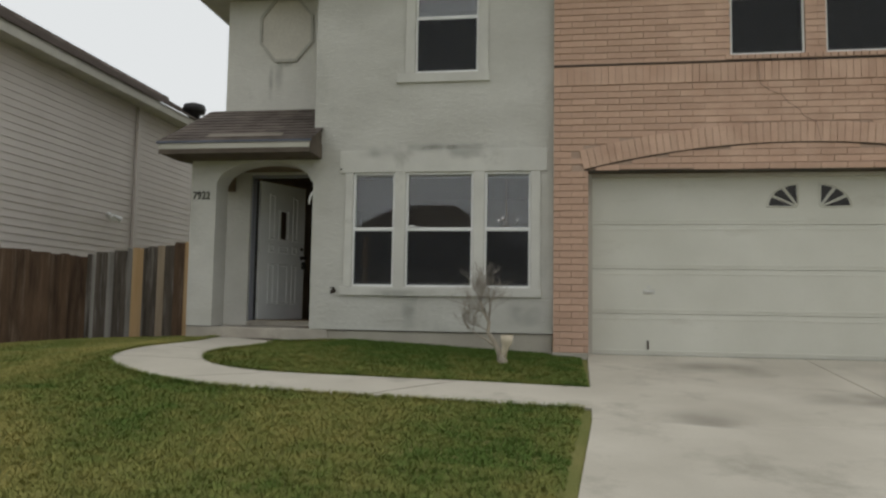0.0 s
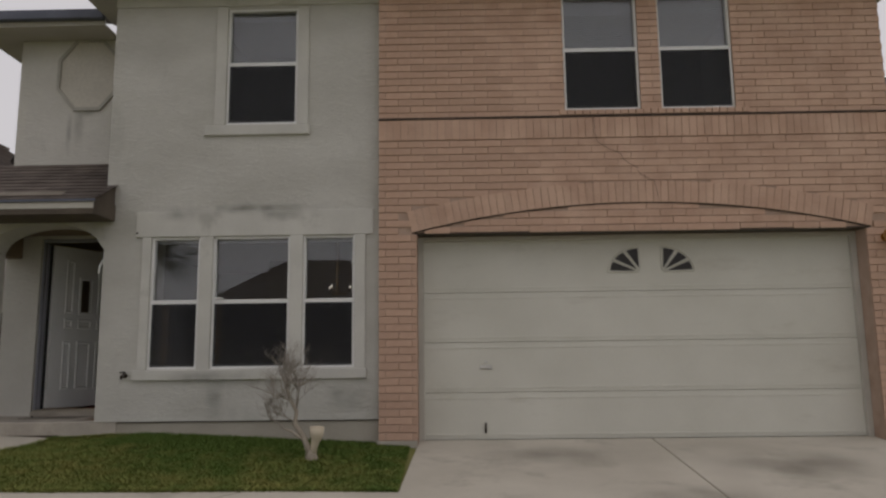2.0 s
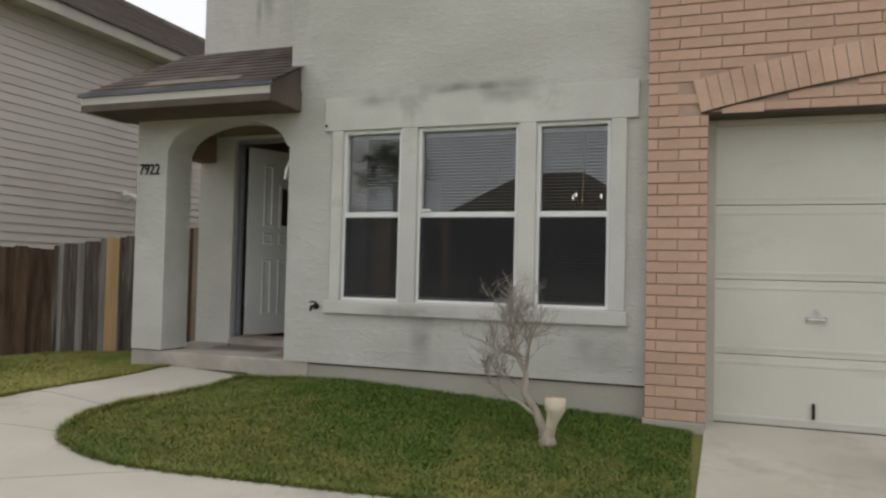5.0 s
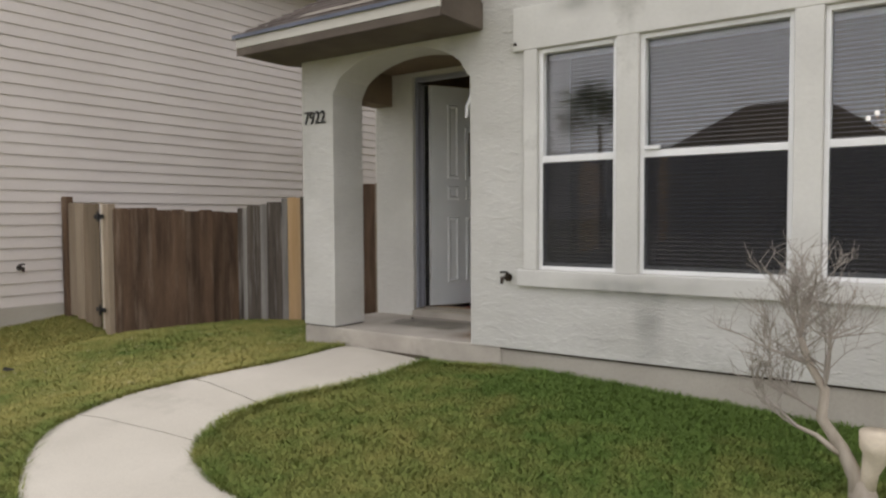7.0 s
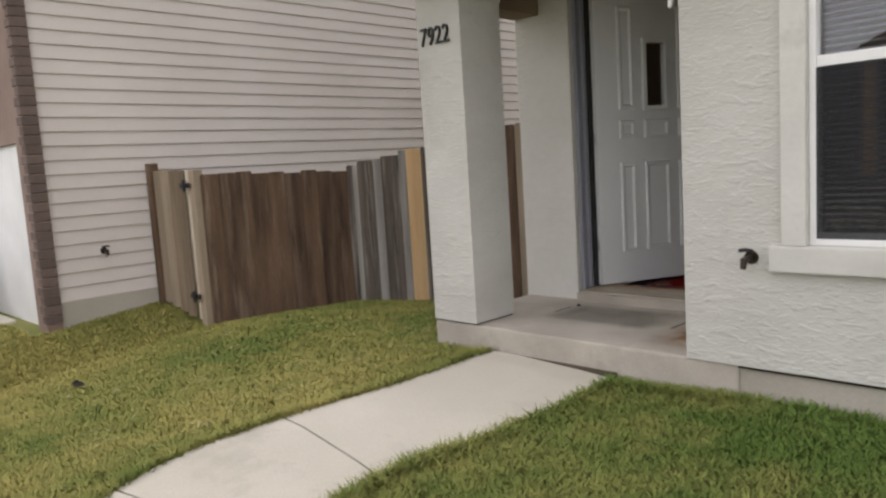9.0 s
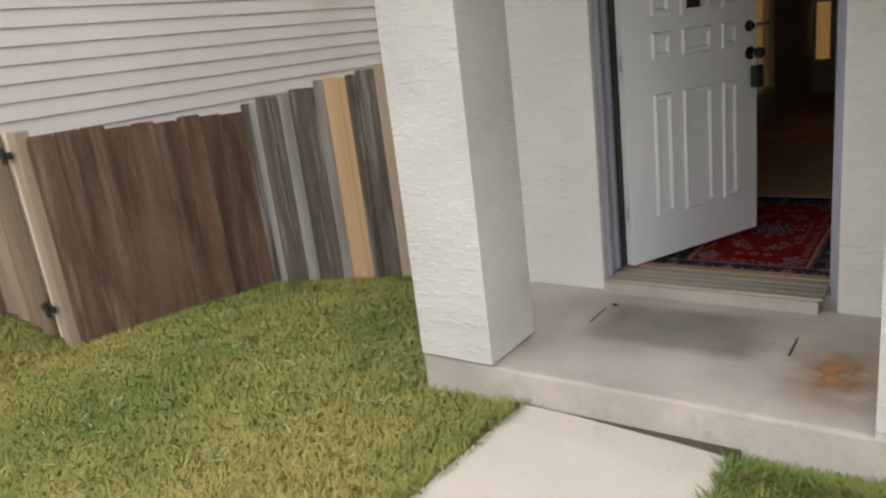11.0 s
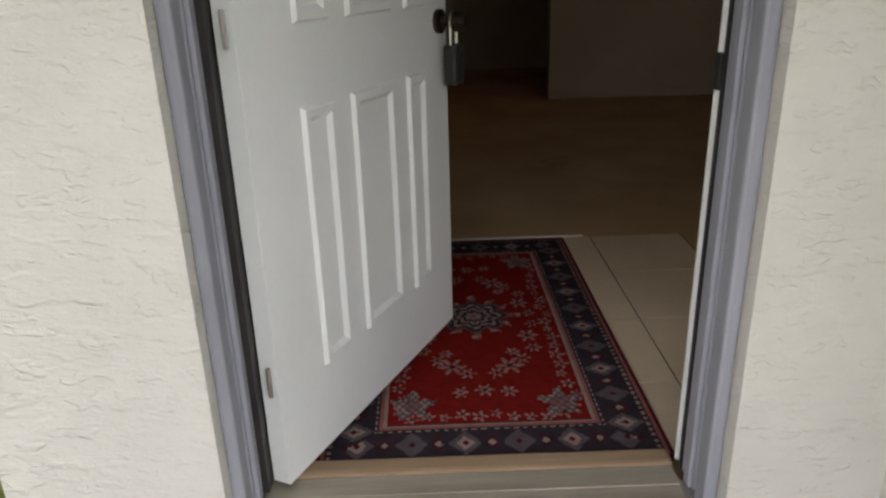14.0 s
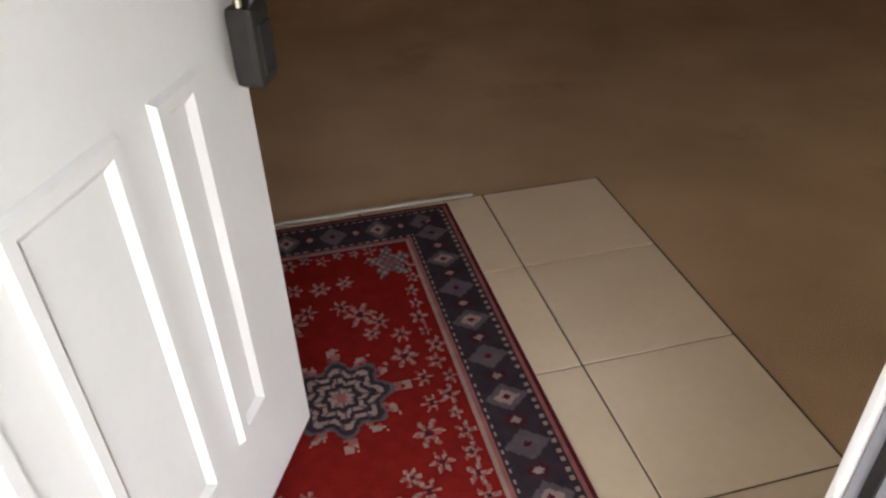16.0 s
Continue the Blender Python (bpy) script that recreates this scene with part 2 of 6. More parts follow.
gp.inputs["Transmission Weight"].default_value = 1.0


def grass_material():
    m = bpy.data.materials.new("lawn_blades")
    m.use_nodes = True
    n, l = m.node_tree.nodes, m.node_tree.links
    p = n["Principled BSDF"]
    co = n.new("ShaderNodeTexCoord")
    patch = n.new("ShaderNodeTexNoise")
    patch.inputs["Scale"].default_value, patch.inputs["Detail"].default_value = 0.55, 5
    l.new(co.outputs["Object"], patch.inputs["Vector"])
    sep = n.new("ShaderNodeSeparateXYZ")
    l.new(co.outputs["Object"], sep.inputs[0])
    # the lawn beside the walk is drier than the bed under the windows
    dry = n.new("ShaderNodeMapRange")
    dry.inputs["From Min"].default_value, dry.inputs["From Max"].default_value = -3.4, -5.4
    dry.inputs["To Min"].default_value, dry.inputs["To Max"].default_value = -0.07, 0.08
    l.new(sep.outputs["X"], dry.inputs["Value"])
    add = n.new("ShaderNodeMath")
    l.new(patch.outputs["Fac"], add.inputs[0])
    l.new(dry.outputs[0], add.inputs[1])
    # and greener again along the fence
    damp = n.new("ShaderNodeMapRange")
    damp.inputs["From Min"].default_value, damp.inputs["From Max"].default_value = 7.6, 8.8
    damp.inputs["To Max"].default_value = -0.14
    l.new(sep.outputs["Y"], damp.inputs["Value"])
    add2 = n.new("ShaderNodeMath")
    l.new(add.outputs[0], add2.inputs[0])
    l.new(damp.outputs[0], add2.inputs[1])
    clump = n.new("ShaderNodeTexNoise")
    clump.inputs["Scale"].default_value, clump.inputs["Detail"].default_value = 5.0, 4
    l.new(co.outputs["Object"], clump.inputs["Vector"])
    mound = n.new("ShaderNodeMapRange")
    mound.inputs["From Min"].default_value, mound.inputs["From Max"].default_value = 0.3, 0.7
    mound.inputs["To Min"].default_value, mound.inputs["To Max"].default_value = -0.10, 0.10
    l.new(clump.outputs["Fac"], mound.inputs["Value"])
    add3 = n.new("ShaderNodeMath")
    front = n.new("ShaderNodeMapRange")
    front.inputs["From Min"].default_value, front.inputs["From Max"].default_value = 4.8, 2.6
    front.inputs["To Max"].default_value = 0.15
    l.new(sep.outputs["Y"], front.inputs["Value"])
    add4 = n.new("ShaderNodeMath")
    l.new(add2.outputs[0], add4.inputs[0])
    l.new(front.outputs[0], add4.inputs[1])
    l.new(add4.outputs[0], add3.inputs[0])
    l.new(mound.outputs[0], add3.inputs[1])
    r = n.new("ShaderNodeMapRange")
    r.inputs["From Min"].default_value, r.inputs["From Max"].default_value = 0.34, 0.70
    l.new(add3.outputs[0], r.inputs["Value"])
    mix = n.new("ShaderNodeMix")
    mix.data_type = "RGBA"
    mix.inputs["A"].default_value, mix.inputs["B"].default_value = (0.108, 0.168, 0.034, 1), (0.325, 0.29, 0.09, 1)
    l.new(r.outputs[0], mix.inputs["Factor"])
    geo = n.new("ShaderNodeNewGeometry")
    v = n.new("ShaderNodeMapRange")
    v.inputs["To Min"].default_value, v.inputs["To Max"].default_value = 0.86, 1.2
    l.new(geo.outputs["Random Per Island"], v.inputs["Value"])
    hsv = n.new("ShaderNodeHueSaturation")
    l.new(v.outputs[0], hsv.inputs["Value"])
    l.new(mix.outputs["Result"], hsv.inputs["Color"])
    l.new(hsv.outputs[0], p.inputs["Base Color"])
    p.inputs["Roughness"].default_value = 0.75
    p.inputs["Specular IOR Level"].default_value = 0.2
    return m


GRASS = grass_material()


def soft_stain(name, colour, strength, noise_scale, edge=0.3):
    """A stain with a ragged, fading outline, over whatever lies behind it. It fills the box of its mesh."""
    m = bpy.data.materials.new(name)
    m.use_nodes = True
    n, l = m.node_tree.nodes, m.node_tree.links
    p = n["Principled BSDF"]
    p.inputs["Base Color"].default_value, p.inputs["Roughness"].default_value = (*colour, 1), 0.95
    p.inputs["Specular IOR Level"].default_value = 0.1
    co = n.new("ShaderNodeUVMap")
    sep = n.new("ShaderNodeSeparateXYZ")
    l.new(co.outputs[0], sep.inputs[0])
    fades = []
    for axis in ("X", "Y"):
        pp = n.new("ShaderNodeMath")
        pp.operation = "PINGPONG"
        pp.inputs[1].default_value = 0.5
        l.new(sep.outputs[axis], pp.inputs[0])
        mr = n.new("ShaderNodeMapRange")
        mr.interpolation_type = "SMOOTHSTEP"
        mr.inputs["From Max"].default_value = edge
        l.new(pp.outputs[0], mr.inputs["Value"])
        fades.append(mr)
    mul = n.new("ShaderNodeMath")
    mul.operation = "MULTIPLY"
    l.new(fades[0].outputs[0], mul.inputs[0])
    l.new(fades[1].outputs[0], mul.inputs[1])
    tc = n.new("ShaderNodeTexCoord")
    ns = n.new("ShaderNodeTexNoise")
    ns.inputs["Scale"].default_value, ns.inputs["Detail"].default_value = noise_scale, 6
    l.new(tc.outputs["Object"], ns.inputs["Vector"])
    nr = n.new("ShaderNodeMapRange")
    nr.inputs["From Min"].default_value, nr.inputs["From Max"].default_value = 0.3, 0.65
    nr.inputs["To Max"].default_value = strength
    l.new(ns.outputs["Fac"], nr.inputs["Value"])
    mul2 = n.new("ShaderNodeMath")
    mul2.operation = "MULTIPLY"
    l.new(mul.outputs[0], mul2.inputs[0])
    l.new(nr.outputs[0], mul2.inputs[1])
    l.new(mul2.outputs[0], p.inputs["Alpha"])
    return m


OCTAGON = mat("octagon_trim", (0.40, 0.385, 0.34), (0.50, 0.485, 0.435), 4, 0.9, 0.3, 40)
OCTAGON_FILL = mat("octagon_panel", (0.55, 0.52, 0.455), (0.62, 0.59, 0.52), 2, 0.9, 0.3, 30)
MARK_SOFT = soft_stain("mat_shadow_stain", (0.17, 0.155, 0.13), 0.5, 2.0, 0.2)
SPLASH_SOFT = soft_stain("rust_splash_stain", (0.46, 0.30, 0.16), 0.4, 4, 0.45)
RUST_SOFT = soft_stain("rust_soft_stain", (0.42, 0.21, 0.08), 0.85, 9, 0.45)
MILDEW_SOFT = soft_stain("mildew_soft_stain", (0.24, 0.24, 0.21), 0.36, 5, 0.45)
DAMP_SOFT = soft_stain("damp_soft_stain", (0.27, 0.25, 0.21), 0.42, 1.6, 0.45)
SCREEN = bpy.data.materials.new("screen_mesh")
SCREEN.use_nodes = True
sp = SCREEN.node_tree.nodes["Principled BSDF"]
sp.inputs["Base Color"].default_value, sp.inputs["Roughness"].default_value = (0.032, 0.033, 0.036, 1), 0.8
sp.inputs["Alpha"].default_value = 0.50
sp.inputs["Specular IOR Level"].default_value = 0.15


def stain_quad(a, b, c, d):
    """A four-cornered sheet with its own 0 to 1 coordinates, for a stain."""
    bm = bmesh.new()
    uv = bm.loops.layers.uv.new("uv")
    f = bm.faces.new([bm.verts.new(v) for v in (a, b, c, d)])
    for loop, co in zip(f.loops, ((0, 0), (1, 0), (1, 1), (0, 1))):
        loop[uv].uv = co
    return bm


PAPER = bpy.data.materials.new("tan_blind_cloth")
PAPER.use_nodes = True
paper_out = PAPER.node_tree.nodes["Material Output"]
paper_cloth = PAPER.node_tree.nodes.new("ShaderNodeBsdfTranslucent")
paper_cloth.inputs["Color"].default_value = (0.50, 0.38, 0.22, 1)
PAPER.node_tree.links.new(paper_cloth.outputs[0], paper_out.inputs["Surface"])


# ---- mesh helpers ----
def bbox(bm, x0, x1, y0, y1, z0, z1, bevel=0.0):
    made = bmesh.ops.create_cube(bm, size=1)["verts"]
    for v in made:
        v.co = Vector((x0 + (v.co.x + .5) * (x1 - x0), y0 + (v.co.y + .5) * (y1 - y0), z0 + (v.co.z + .5) * (z1 - z0)))
    if bevel:
        edges = list({e for v in made for e in v.link_edges})
        bmesh.ops.bevel(bm, geom=edges, offset=bevel, segments=2, affect="EDGES", profile=0.6)
    return bm


def bx(*a, bevel=0.0):
    return bbox(bmesh.new(), *a, bevel=bevel)


def tube(bm, pts, radii, sides=8, cap=True):
    """A round bar through the points, with a radius at each."""
    rings = []
    for i, p in enumerate(pts):
        p = Vector(p)
        d = (Vector(pts[min(i + 1, len(pts) - 1)]) - Vector(pts[max(i - 1, 0)])).normalized()
        u = d.orthogonal().normalized()
        w = d.cross(u)
        r = radii[i] if hasattr(radii, "__len__") else radii
        rings.append([bm.verts.new(p + r * (math.cos(2 * math.pi * k / sides) * u + math.sin(2 * math.pi * k / sides) * w))
                      for k in range(sides)])
    for a, b in zip(rings, rings[1:]):
        d0 = min(range(sides), key=lambda s: sum((a[k].co - b[(k + s) % sides].co).length for k in range(sides)))
        for k in range(sides):
            bm.faces.new((a[k], a[(k + 1) % sides], b[(k + 1 + d0) % sides], b[(k + d0) % sides]))
    if cap:
        bm.faces.new(rings[0][::-1])
        bm.faces.new(rings[-1])
    return bm


def prism(bm, outline, y0, y1):
    """A closed outline of (x, z) drawn out from y0 to y1."""
    a = [bm.verts.new((x, y0, z)) for x, z in outline]
    b = [bm.verts.new((x, y1, z)) for x, z in outline]
    bm.faces.new(a)
    bm.faces.new(b[::-1])
    for i in range(len(a)):
        j = (i + 1) % len(a)
        bm.faces.new((a[j], a[i], b[i], b[j]))
    return bm


def mesh_of(name, bm, material, smooth=False):
    bmesh.ops.recalc_face_normals(bm, faces=bm.faces)
    me = bpy.data.meshes.new(name)
    bm.to_mesh(me)
    bm.free()
    me.materials.append(material)
    if smooth:
        for f in me.polygons:
            f.use_smooth = True
    return me


def part(name, bm, material, parent, label="", smooth=False):
    ob = new(name, mesh_of(name, bm, material, smooth))
    ob.parent = parent
    ob.matrix_parent_inverse = parent.matrix_basis.inverted()
    return tagged(ob, label)


def thing(name, label, category, at=(0, 0, 0), group=""):
    ob = new(name)
    ob.empty_display_size = 0.1
    ob.matrix_basis = Matrix.Translation(at)
    return tagged(ob, label, category, group)


def solid(name, bm, material, label="", category="", kind="structure"):
    return tagged(new(name, mesh_of(name, bm, material)), label, category, "", kind)


def wall_y(bm, x0, x1, z0, z1, y0, y1, holes):
    """A wall in the x-z plane, from y0 to y1 thick, with rectangular holes (x0, x1, z0, z1) right through it."""
    xs = sorted({x0, x1, *(h[0] for h in holes), *(h[1] for h in holes)})
    zs = sorted({z0, z1, *(h[2] for h in holes), *(h[3] for h in holes)})
    full = {}
    for i in range(len(xs) - 1):
        for j in range(len(zs) - 1):
            cx, cz = (xs[i] + xs[i + 1]) / 2, (zs[j] + zs[j + 1]) / 2
            full[i, j] = not any(h[0] < cx < h[1] and h[2] < cz < h[3] for h in holes)
    for (i, j), there in full.items():
        if not there:
            continue
        a, b, c, d = xs[i], xs[i + 1], zs[j], zs[j + 1]
        quads = [((a, y0, c), (b, y0, c), (b, y0, d), (a, y0, d)), ((a, y1, c), (a, y1, d), (b, y1, d), (b, y1, c))]
        if not full.get((i - 1, j)):
            quads.append(((a, y0, c), (a, y0, d), (a, y1, d), (a, y1, c)))
        if not full.get((i + 1, j)):
            quads.append(((b, y0, c), (b, y1, c), (b, y1, d), (b, y0, d)))
        if not full.get((i, j - 1)):
            quads.append(((a, y0, c), (a, y1, c), (b, y1, c), (b, y0, c)))
        if not full.get((i, j + 1)):
            quads.append(((a, y0, d), (b, y0, d), (b, y1, d), (a, y1, d)))
        for q in quads:
            bm.faces.new([bm.verts.new(v) for v in q])
    bmesh.ops.remove_doubles(bm, verts=bm.verts, dist=1e-5)
    return bm


def level(x, y):
    """Height of the ground: it climbs towards the house and to the walk, and falls off towards the next plot."""
    y = min(max(y, -9.0), 8.1 if x < 0.04 else 8.6)
    x = min(max(x, -8.7), 0.0)
    ease = lambda v: (lambda c: c * c * (3 - 2 * c))(min(max(v, 0.0), 1.0))
    dip = .09 * ease((y - 6.5) / 1.6) * ease((-x - 2.7) / 1.2) * ease((x + 7.6) / 2.2)
    return -dip + .62 + .1 * (y - 8.4) + .05 * min(-x, 4.6) - .09 * max(0, -x - 5) + .3 * max(0, -x - 7.8)


# ---- ground ----
xs = [-600, -150, -50, -25, *[-16 + .5 * i for i in range(17)], *[-7.8 + .4 * i for i in range(20)], 0.03, 0.05, *[.5 + .5 * i for i in range(28)], 16, 25, 50, 150, 600]
ys = [-600, -150, -50, -25, *[-14 + .5 * i for i in range(43)], 7.5, 7.85, 8.1, *[8.35 + .5 * i for i in range(16)], 20, 30, 60, 150, 600]
bm = bmesh.new()
grid = [[bm.verts.new((x, y, level(x, y) - 0.012)) for y in ys] for x in xs]
for i in range(len(xs) - 1):
    for j in range(len(ys) - 1):
        bm.faces.new((grid[i][j], grid[i + 1][j], grid[i + 1][j + 1], grid[i][j + 1]))
solid("ground", bm, EARTH, "bare earth under the sloping lawn", "ground")

# driveway: broad concrete slabs up to the garage
driveway = thing("driveway", "pale stained concrete driveway sloping to the garage", "driveway")
tagged(driveway, kind="structure")


def paving(name, corners, parent, material, lift=0.016, deep=0.12):
    """A concrete slab on the slope, from its outline in plan, with a small arris."""
    bm = bmesh.new()
    cx, cy = sum(c[0] for c in corners) / len(corners), sum(c[1] for c in corners) / len(corners)
    rings = []
    for inset, drop in ((0.012, 0.0), (0.004, 0.004), (0.0, 0.012), (0.0, deep)):
        ring = []
        for x, y in corners:
            d = max(math.hypot(cx - x, cy - y), 0.01)
            px, py = x + (cx - x) / d * inset, y + (cy - y) / d * inset
            ring.append(bm.verts.new((px, py, level(px, py) + lift - drop)))
        rings.append(ring)
    bm.faces.new(rings[0])
    for a, b in zip(rings, rings[1:]):
        for i in range(len(a)):
            j = (i + 1) % len(a)
            bm.faces.new((a[i], b[i], b[j], a[j]))
    return part(name, bm, material, parent)


for (xa0, xa1), (xb0, xb1) in (((0.055, 0.0), (2.55, 2.55)), ((2.56, 2.56), (5.3, 5.3))):
    for y0, y1 in ((5.2, 8.37), (1.2, 5.19), (-4.5, 1.19)):
        shift = lambda y: 0.0 if xa0 > 1 else -0.10 * max(0, 6.4 - y)
        paving("slab", [(xa0 + shift(y0), y0), (xb0, y0), (xb1, y1), (xa0 + shift(y1), y1)], driveway, CONCRETE)

# curved front walk
walkway = thing("front_walk", "curved pale concrete garden walk with cut joints", "walkway")
tagged(walkway, kind="structure")
INNER = [(-3.84, 8.245), (-3.92, 7.3), (-3.99, 6.8), (-3.9, 6.37), (-3.6, 6.08), (-3.05, 5.97), (-2.0, 6.12), (-0.95, 6.3), (0.03, 6.43)]
OUTER = [(-4.64, 8.245), (-4.72, 7.5), (-4.8, 6.9), (-4.84, 6.3), (-4.62, 5.83), (-3.95, 5.4), (-3.22, 5.25), (-1.5, 5.4), (-0.02, 5.57)]


def smooth_line(pts, n):
    out = []
    for s in range(n + 1):
        u = s / n * (len(pts) - 1)
        i = min(int(u), len(pts) - 2)
        f = u - i
        p = [Vector(pts[min(max(i + k, 0), len(pts) - 1)]) for k in (-1, 0, 1, 2)]
        q = 0.5 * ((2 * p[1]) + (p[2] - p[0]) * f + (2 * p[0] - 5 * p[1] + 4 * p[2] - p[3]) * f * f
                   + (3 * p[1] - p[0] - 3 * p[2] + p[3]) * f ** 3)
        out.append((q.x, q.y))
    return out


inner, outer = smooth_line(INNER, 64), smooth_line(OUTER, 64)
for a, b in ((0, 16), (16, 27), (27, 42), (42, 54), (54, 64)):
    gap = 0.18
    ia, oa = list(inner[a:b + 1]), list(outer[a:b + 1])
    if b < 64:
        ia[-1] = tuple(Vector(ia[-1]).lerp(Vector(ia[-2]), gap))
        oa[-1] = tuple(Vector(oa[-1]).lerp(Vector(oa[-2]), gap))
    bm = bmesh.new()
    top = []
    for (xi, yi), (xo, yo) in zip(ia, oa):
        row = []
        for k in range(5):
            f = k / 4
            x, y = xi + (xo - xi) * f, yi + (yo - yi) * f
            row.append(bm.verts.new((x, y, level(x, y) + (0.018 if 0 < k < 4 else 0.012))))
        top.append(row)
    low = [[bm.verts.new((v.co.x, v.co.y, v.co.z - 0.12)) for v in (r[0], r[-1])] for r in top]
    for i in range(len(top) - 1):
        for k in range(4):
            bm.faces.new((top[i][k], top[i + 1][k], top[i + 1][k + 1], top[i][k + 1]))
        bm.faces.new((top[i][0], low[i][0], low[i + 1][0], top[i + 1][0]))
        bm.faces.new((top[i][4], top[i + 1][4], low[i + 1][1], low[i][1]))
    for i, s in ((0, 1), (-1, -1)):
        bm.faces.new([*top[i], low[i][1], low[i][0]][::s])
    part("slab", bm, CONCRETE, walkway)

# ---- the house: walls ----
Y_STUCCO, Y_BRICK, Y_DOOR = 8.25, 8.12, 9.21
FLOOR_Z, SLAB_Z, EAVE_Z = 0.91, 0.875, 5.76
TW = [(-2.897, -2.356), (-2.209, -1.355), (-1.208, -0.639)]
TW_Z = (1.42, 2.87, 2.15)
UW, UW_Z = (-2.12, -1.31), (4.16, 5.56, 4.885)
BW, BW_Z = [(1.72, 2.565), (2.795, 3.615)], (4.225, 5.64, 4.94)

bm = wall_y(bmesh.new(), -3.44, -0.36, 0.87, EAVE_Z, Y_STUCCO, 8.42,
            [(a, b, TW_Z[0], TW_Z[1]) for a, b in TW] + [(*UW, UW_Z[0], UW_Z[1])])
wall_front = solid("wall_front", bm, STUCCO, "weathered grey stucco front wall with mildew streaks", "wall")
# raised stucco bands round the windows
part("trim", bx(-3.08, -0.435, 8.222, Y_STUCCO + .01, 2.875, 3.16, bevel=0.006), TRIM, wall_front)
part("trim", bx(-3.05, -0.50, 8.212, Y_STUCCO + .01, 1.305, 1.415, bevel=0.008), TRIM, wall_front)
for a, b in ((-3.0, -2.9), (-2.353, -2.212), (-1.352, -1.211), (-0.636, -0.52)):
    part("trim", bx(a, b, 8.222, Y_STUCCO + .01, 1.416, 2.874, bevel=0.006), TRIM, wall_front)
part("trim", bx(-2.36, -1.16, 8.215, Y_STUCCO + .01, 4.035, 4.155, bevel=0.008), TRIM, wall_front)
for a, b in ((-2.25, -2.124), (-1.306, -1.18)):
    part("trim", bx(a, b, 8.222, Y_STUCCO + .01, 4.156, 5.58, bevel=0.006), TRIM, wall_front)
part("trim", bx(-3.44, -0.37, 8.226, Y_STUCCO + .01, 5.60, EAVE_Z, bevel=0.006), TRIM, wall_front)

solid("wall_return", bx(-3.35, -3.20, 8.42, Y_DOOR, 0.884, EAVE_Z), STUCCO_LIFTED, "grey stucco return wall beside the porch", "wall")
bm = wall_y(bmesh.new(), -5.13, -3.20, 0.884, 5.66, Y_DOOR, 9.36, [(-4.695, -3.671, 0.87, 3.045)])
wall_porch = solid("wall_porch", bm, STUCCO_LIFTED, "rough white stucco wall round the front door", "wall")
SIDE_TURN = Matrix.Rotation(radians(90), 4, "Z")
SIDE_HOLE = (13.35, 14.3, 1.25, 2.6)
bm = wall_y(bmesh.new(), 9.36, 16.6, 0.6, 5.66, 4.99, 5.13, [SIDE_HOLE])
bm.transform(SIDE_TURN)
solid("wall_west", bm, STUCCO, "grey stucco side wall", "wall")

# black strips stand in for the dark gaps where stucco stops short of the slab
for x0, x1 in ((-5.0, -4.70), (-3.668, -3.35)):
    part("base_gap", bx(x0, x1, 9.218, 9.25, 0.872, 0.8835), BLACK, wall_porch)
# bronze strip over the footing paints the shade line below the stucco's edge
part("stucco_shade_line", bx(-3.20, -0.37, 8.256, 8.262, 0.858, 0.8695), BRONZE, wall_front, "dark strip for the shade under the stucco")

# octagonal blind moulding over the porch roof
bm = bmesh.new()
ring = [(-4.23 + r * math.cos(radians(22.5 + 45 * k)), 5.19 + r * 1.2 * math.sin(radians(22.5 + 45 * k))) for r in (0.40, 0.44) for k in range(8)]
fr = [bm.verts.new((x, Y_DOOR - 0.03, z)) for x, z in ring]
bk = [bm.verts.new((x, Y_DOOR + 0.005, z)) for x, z in ring]
for k in range(8):
    j = (k + 1) % 8
    bm.faces.new((fr[k], fr[j], fr[8 + j], fr[8 + k]))
    bm.faces.new((fr[k], bk[k], bk[j], fr[j]))
    bm.faces.new((fr[8 + k], fr[8 + j], bk[8 + j], bk[8 + k]))
bmf = bmesh.new()
bmf.faces.new([bmf.verts.new((-4.23 + .405 * math.cos(radians(22.5 + 45 * k)), Y_DOOR - .004, 5.19 + .405 * 1.2 * math.sin(radians(22.5 + 45 * k)))) for k in range(8)])
part("octagon_panel", bmf, OCTAGON_FILL, wall_porch, "paler blind octagon panel")
part("octagon_moulding", bm, OCTAGON, wall_porch, "octagonal raised stucco moulding")

# porch front: corner post and segmental arch
ARCH = [(-4.765 + 1.305 * k / 20, 2.77 + 0.28 * math.sqrt(max(0, 1 - ((k - 10) / 10) ** 2)) ** 1.15) for k in range(21)]
bm = bmesh.new()
for (xa, za), (xb, zb) in zip(ARCH, ARCH[1:]):
    for y in (Y_STUCCO, 8.605):
        bm.faces.new([bm.verts.new(v) for v in ((xa, y, za), (xb, y, zb), (xb, y, 3.2), (xa, y, 3.2))])
    bm.faces.new([bm.verts.new(v) for v in ((xa, 8.25, za), (xb, 8.25, zb), (xb, 8.605, zb), (xa, 8.605, za))])
bbox(bm, -5.115, -4.765, Y_STUCCO, 8.605, 0.885, 3.2)
bbox(bm, -3.46, -3.441, Y_STUCCO, 8.585, 2.77, 3.2)
bmesh.ops.remove_doubles(bm, verts=bm.verts, dist=1e-4)
porch_arch = solid("wall_porch_arch", bm, STUCCO, "stucco porch post with a low arch", "porch")
part("base_gap", bx(-5.105, -4.775, 8.262, 8.595, 0.876, 0.8848), BLACK, porch_arch)
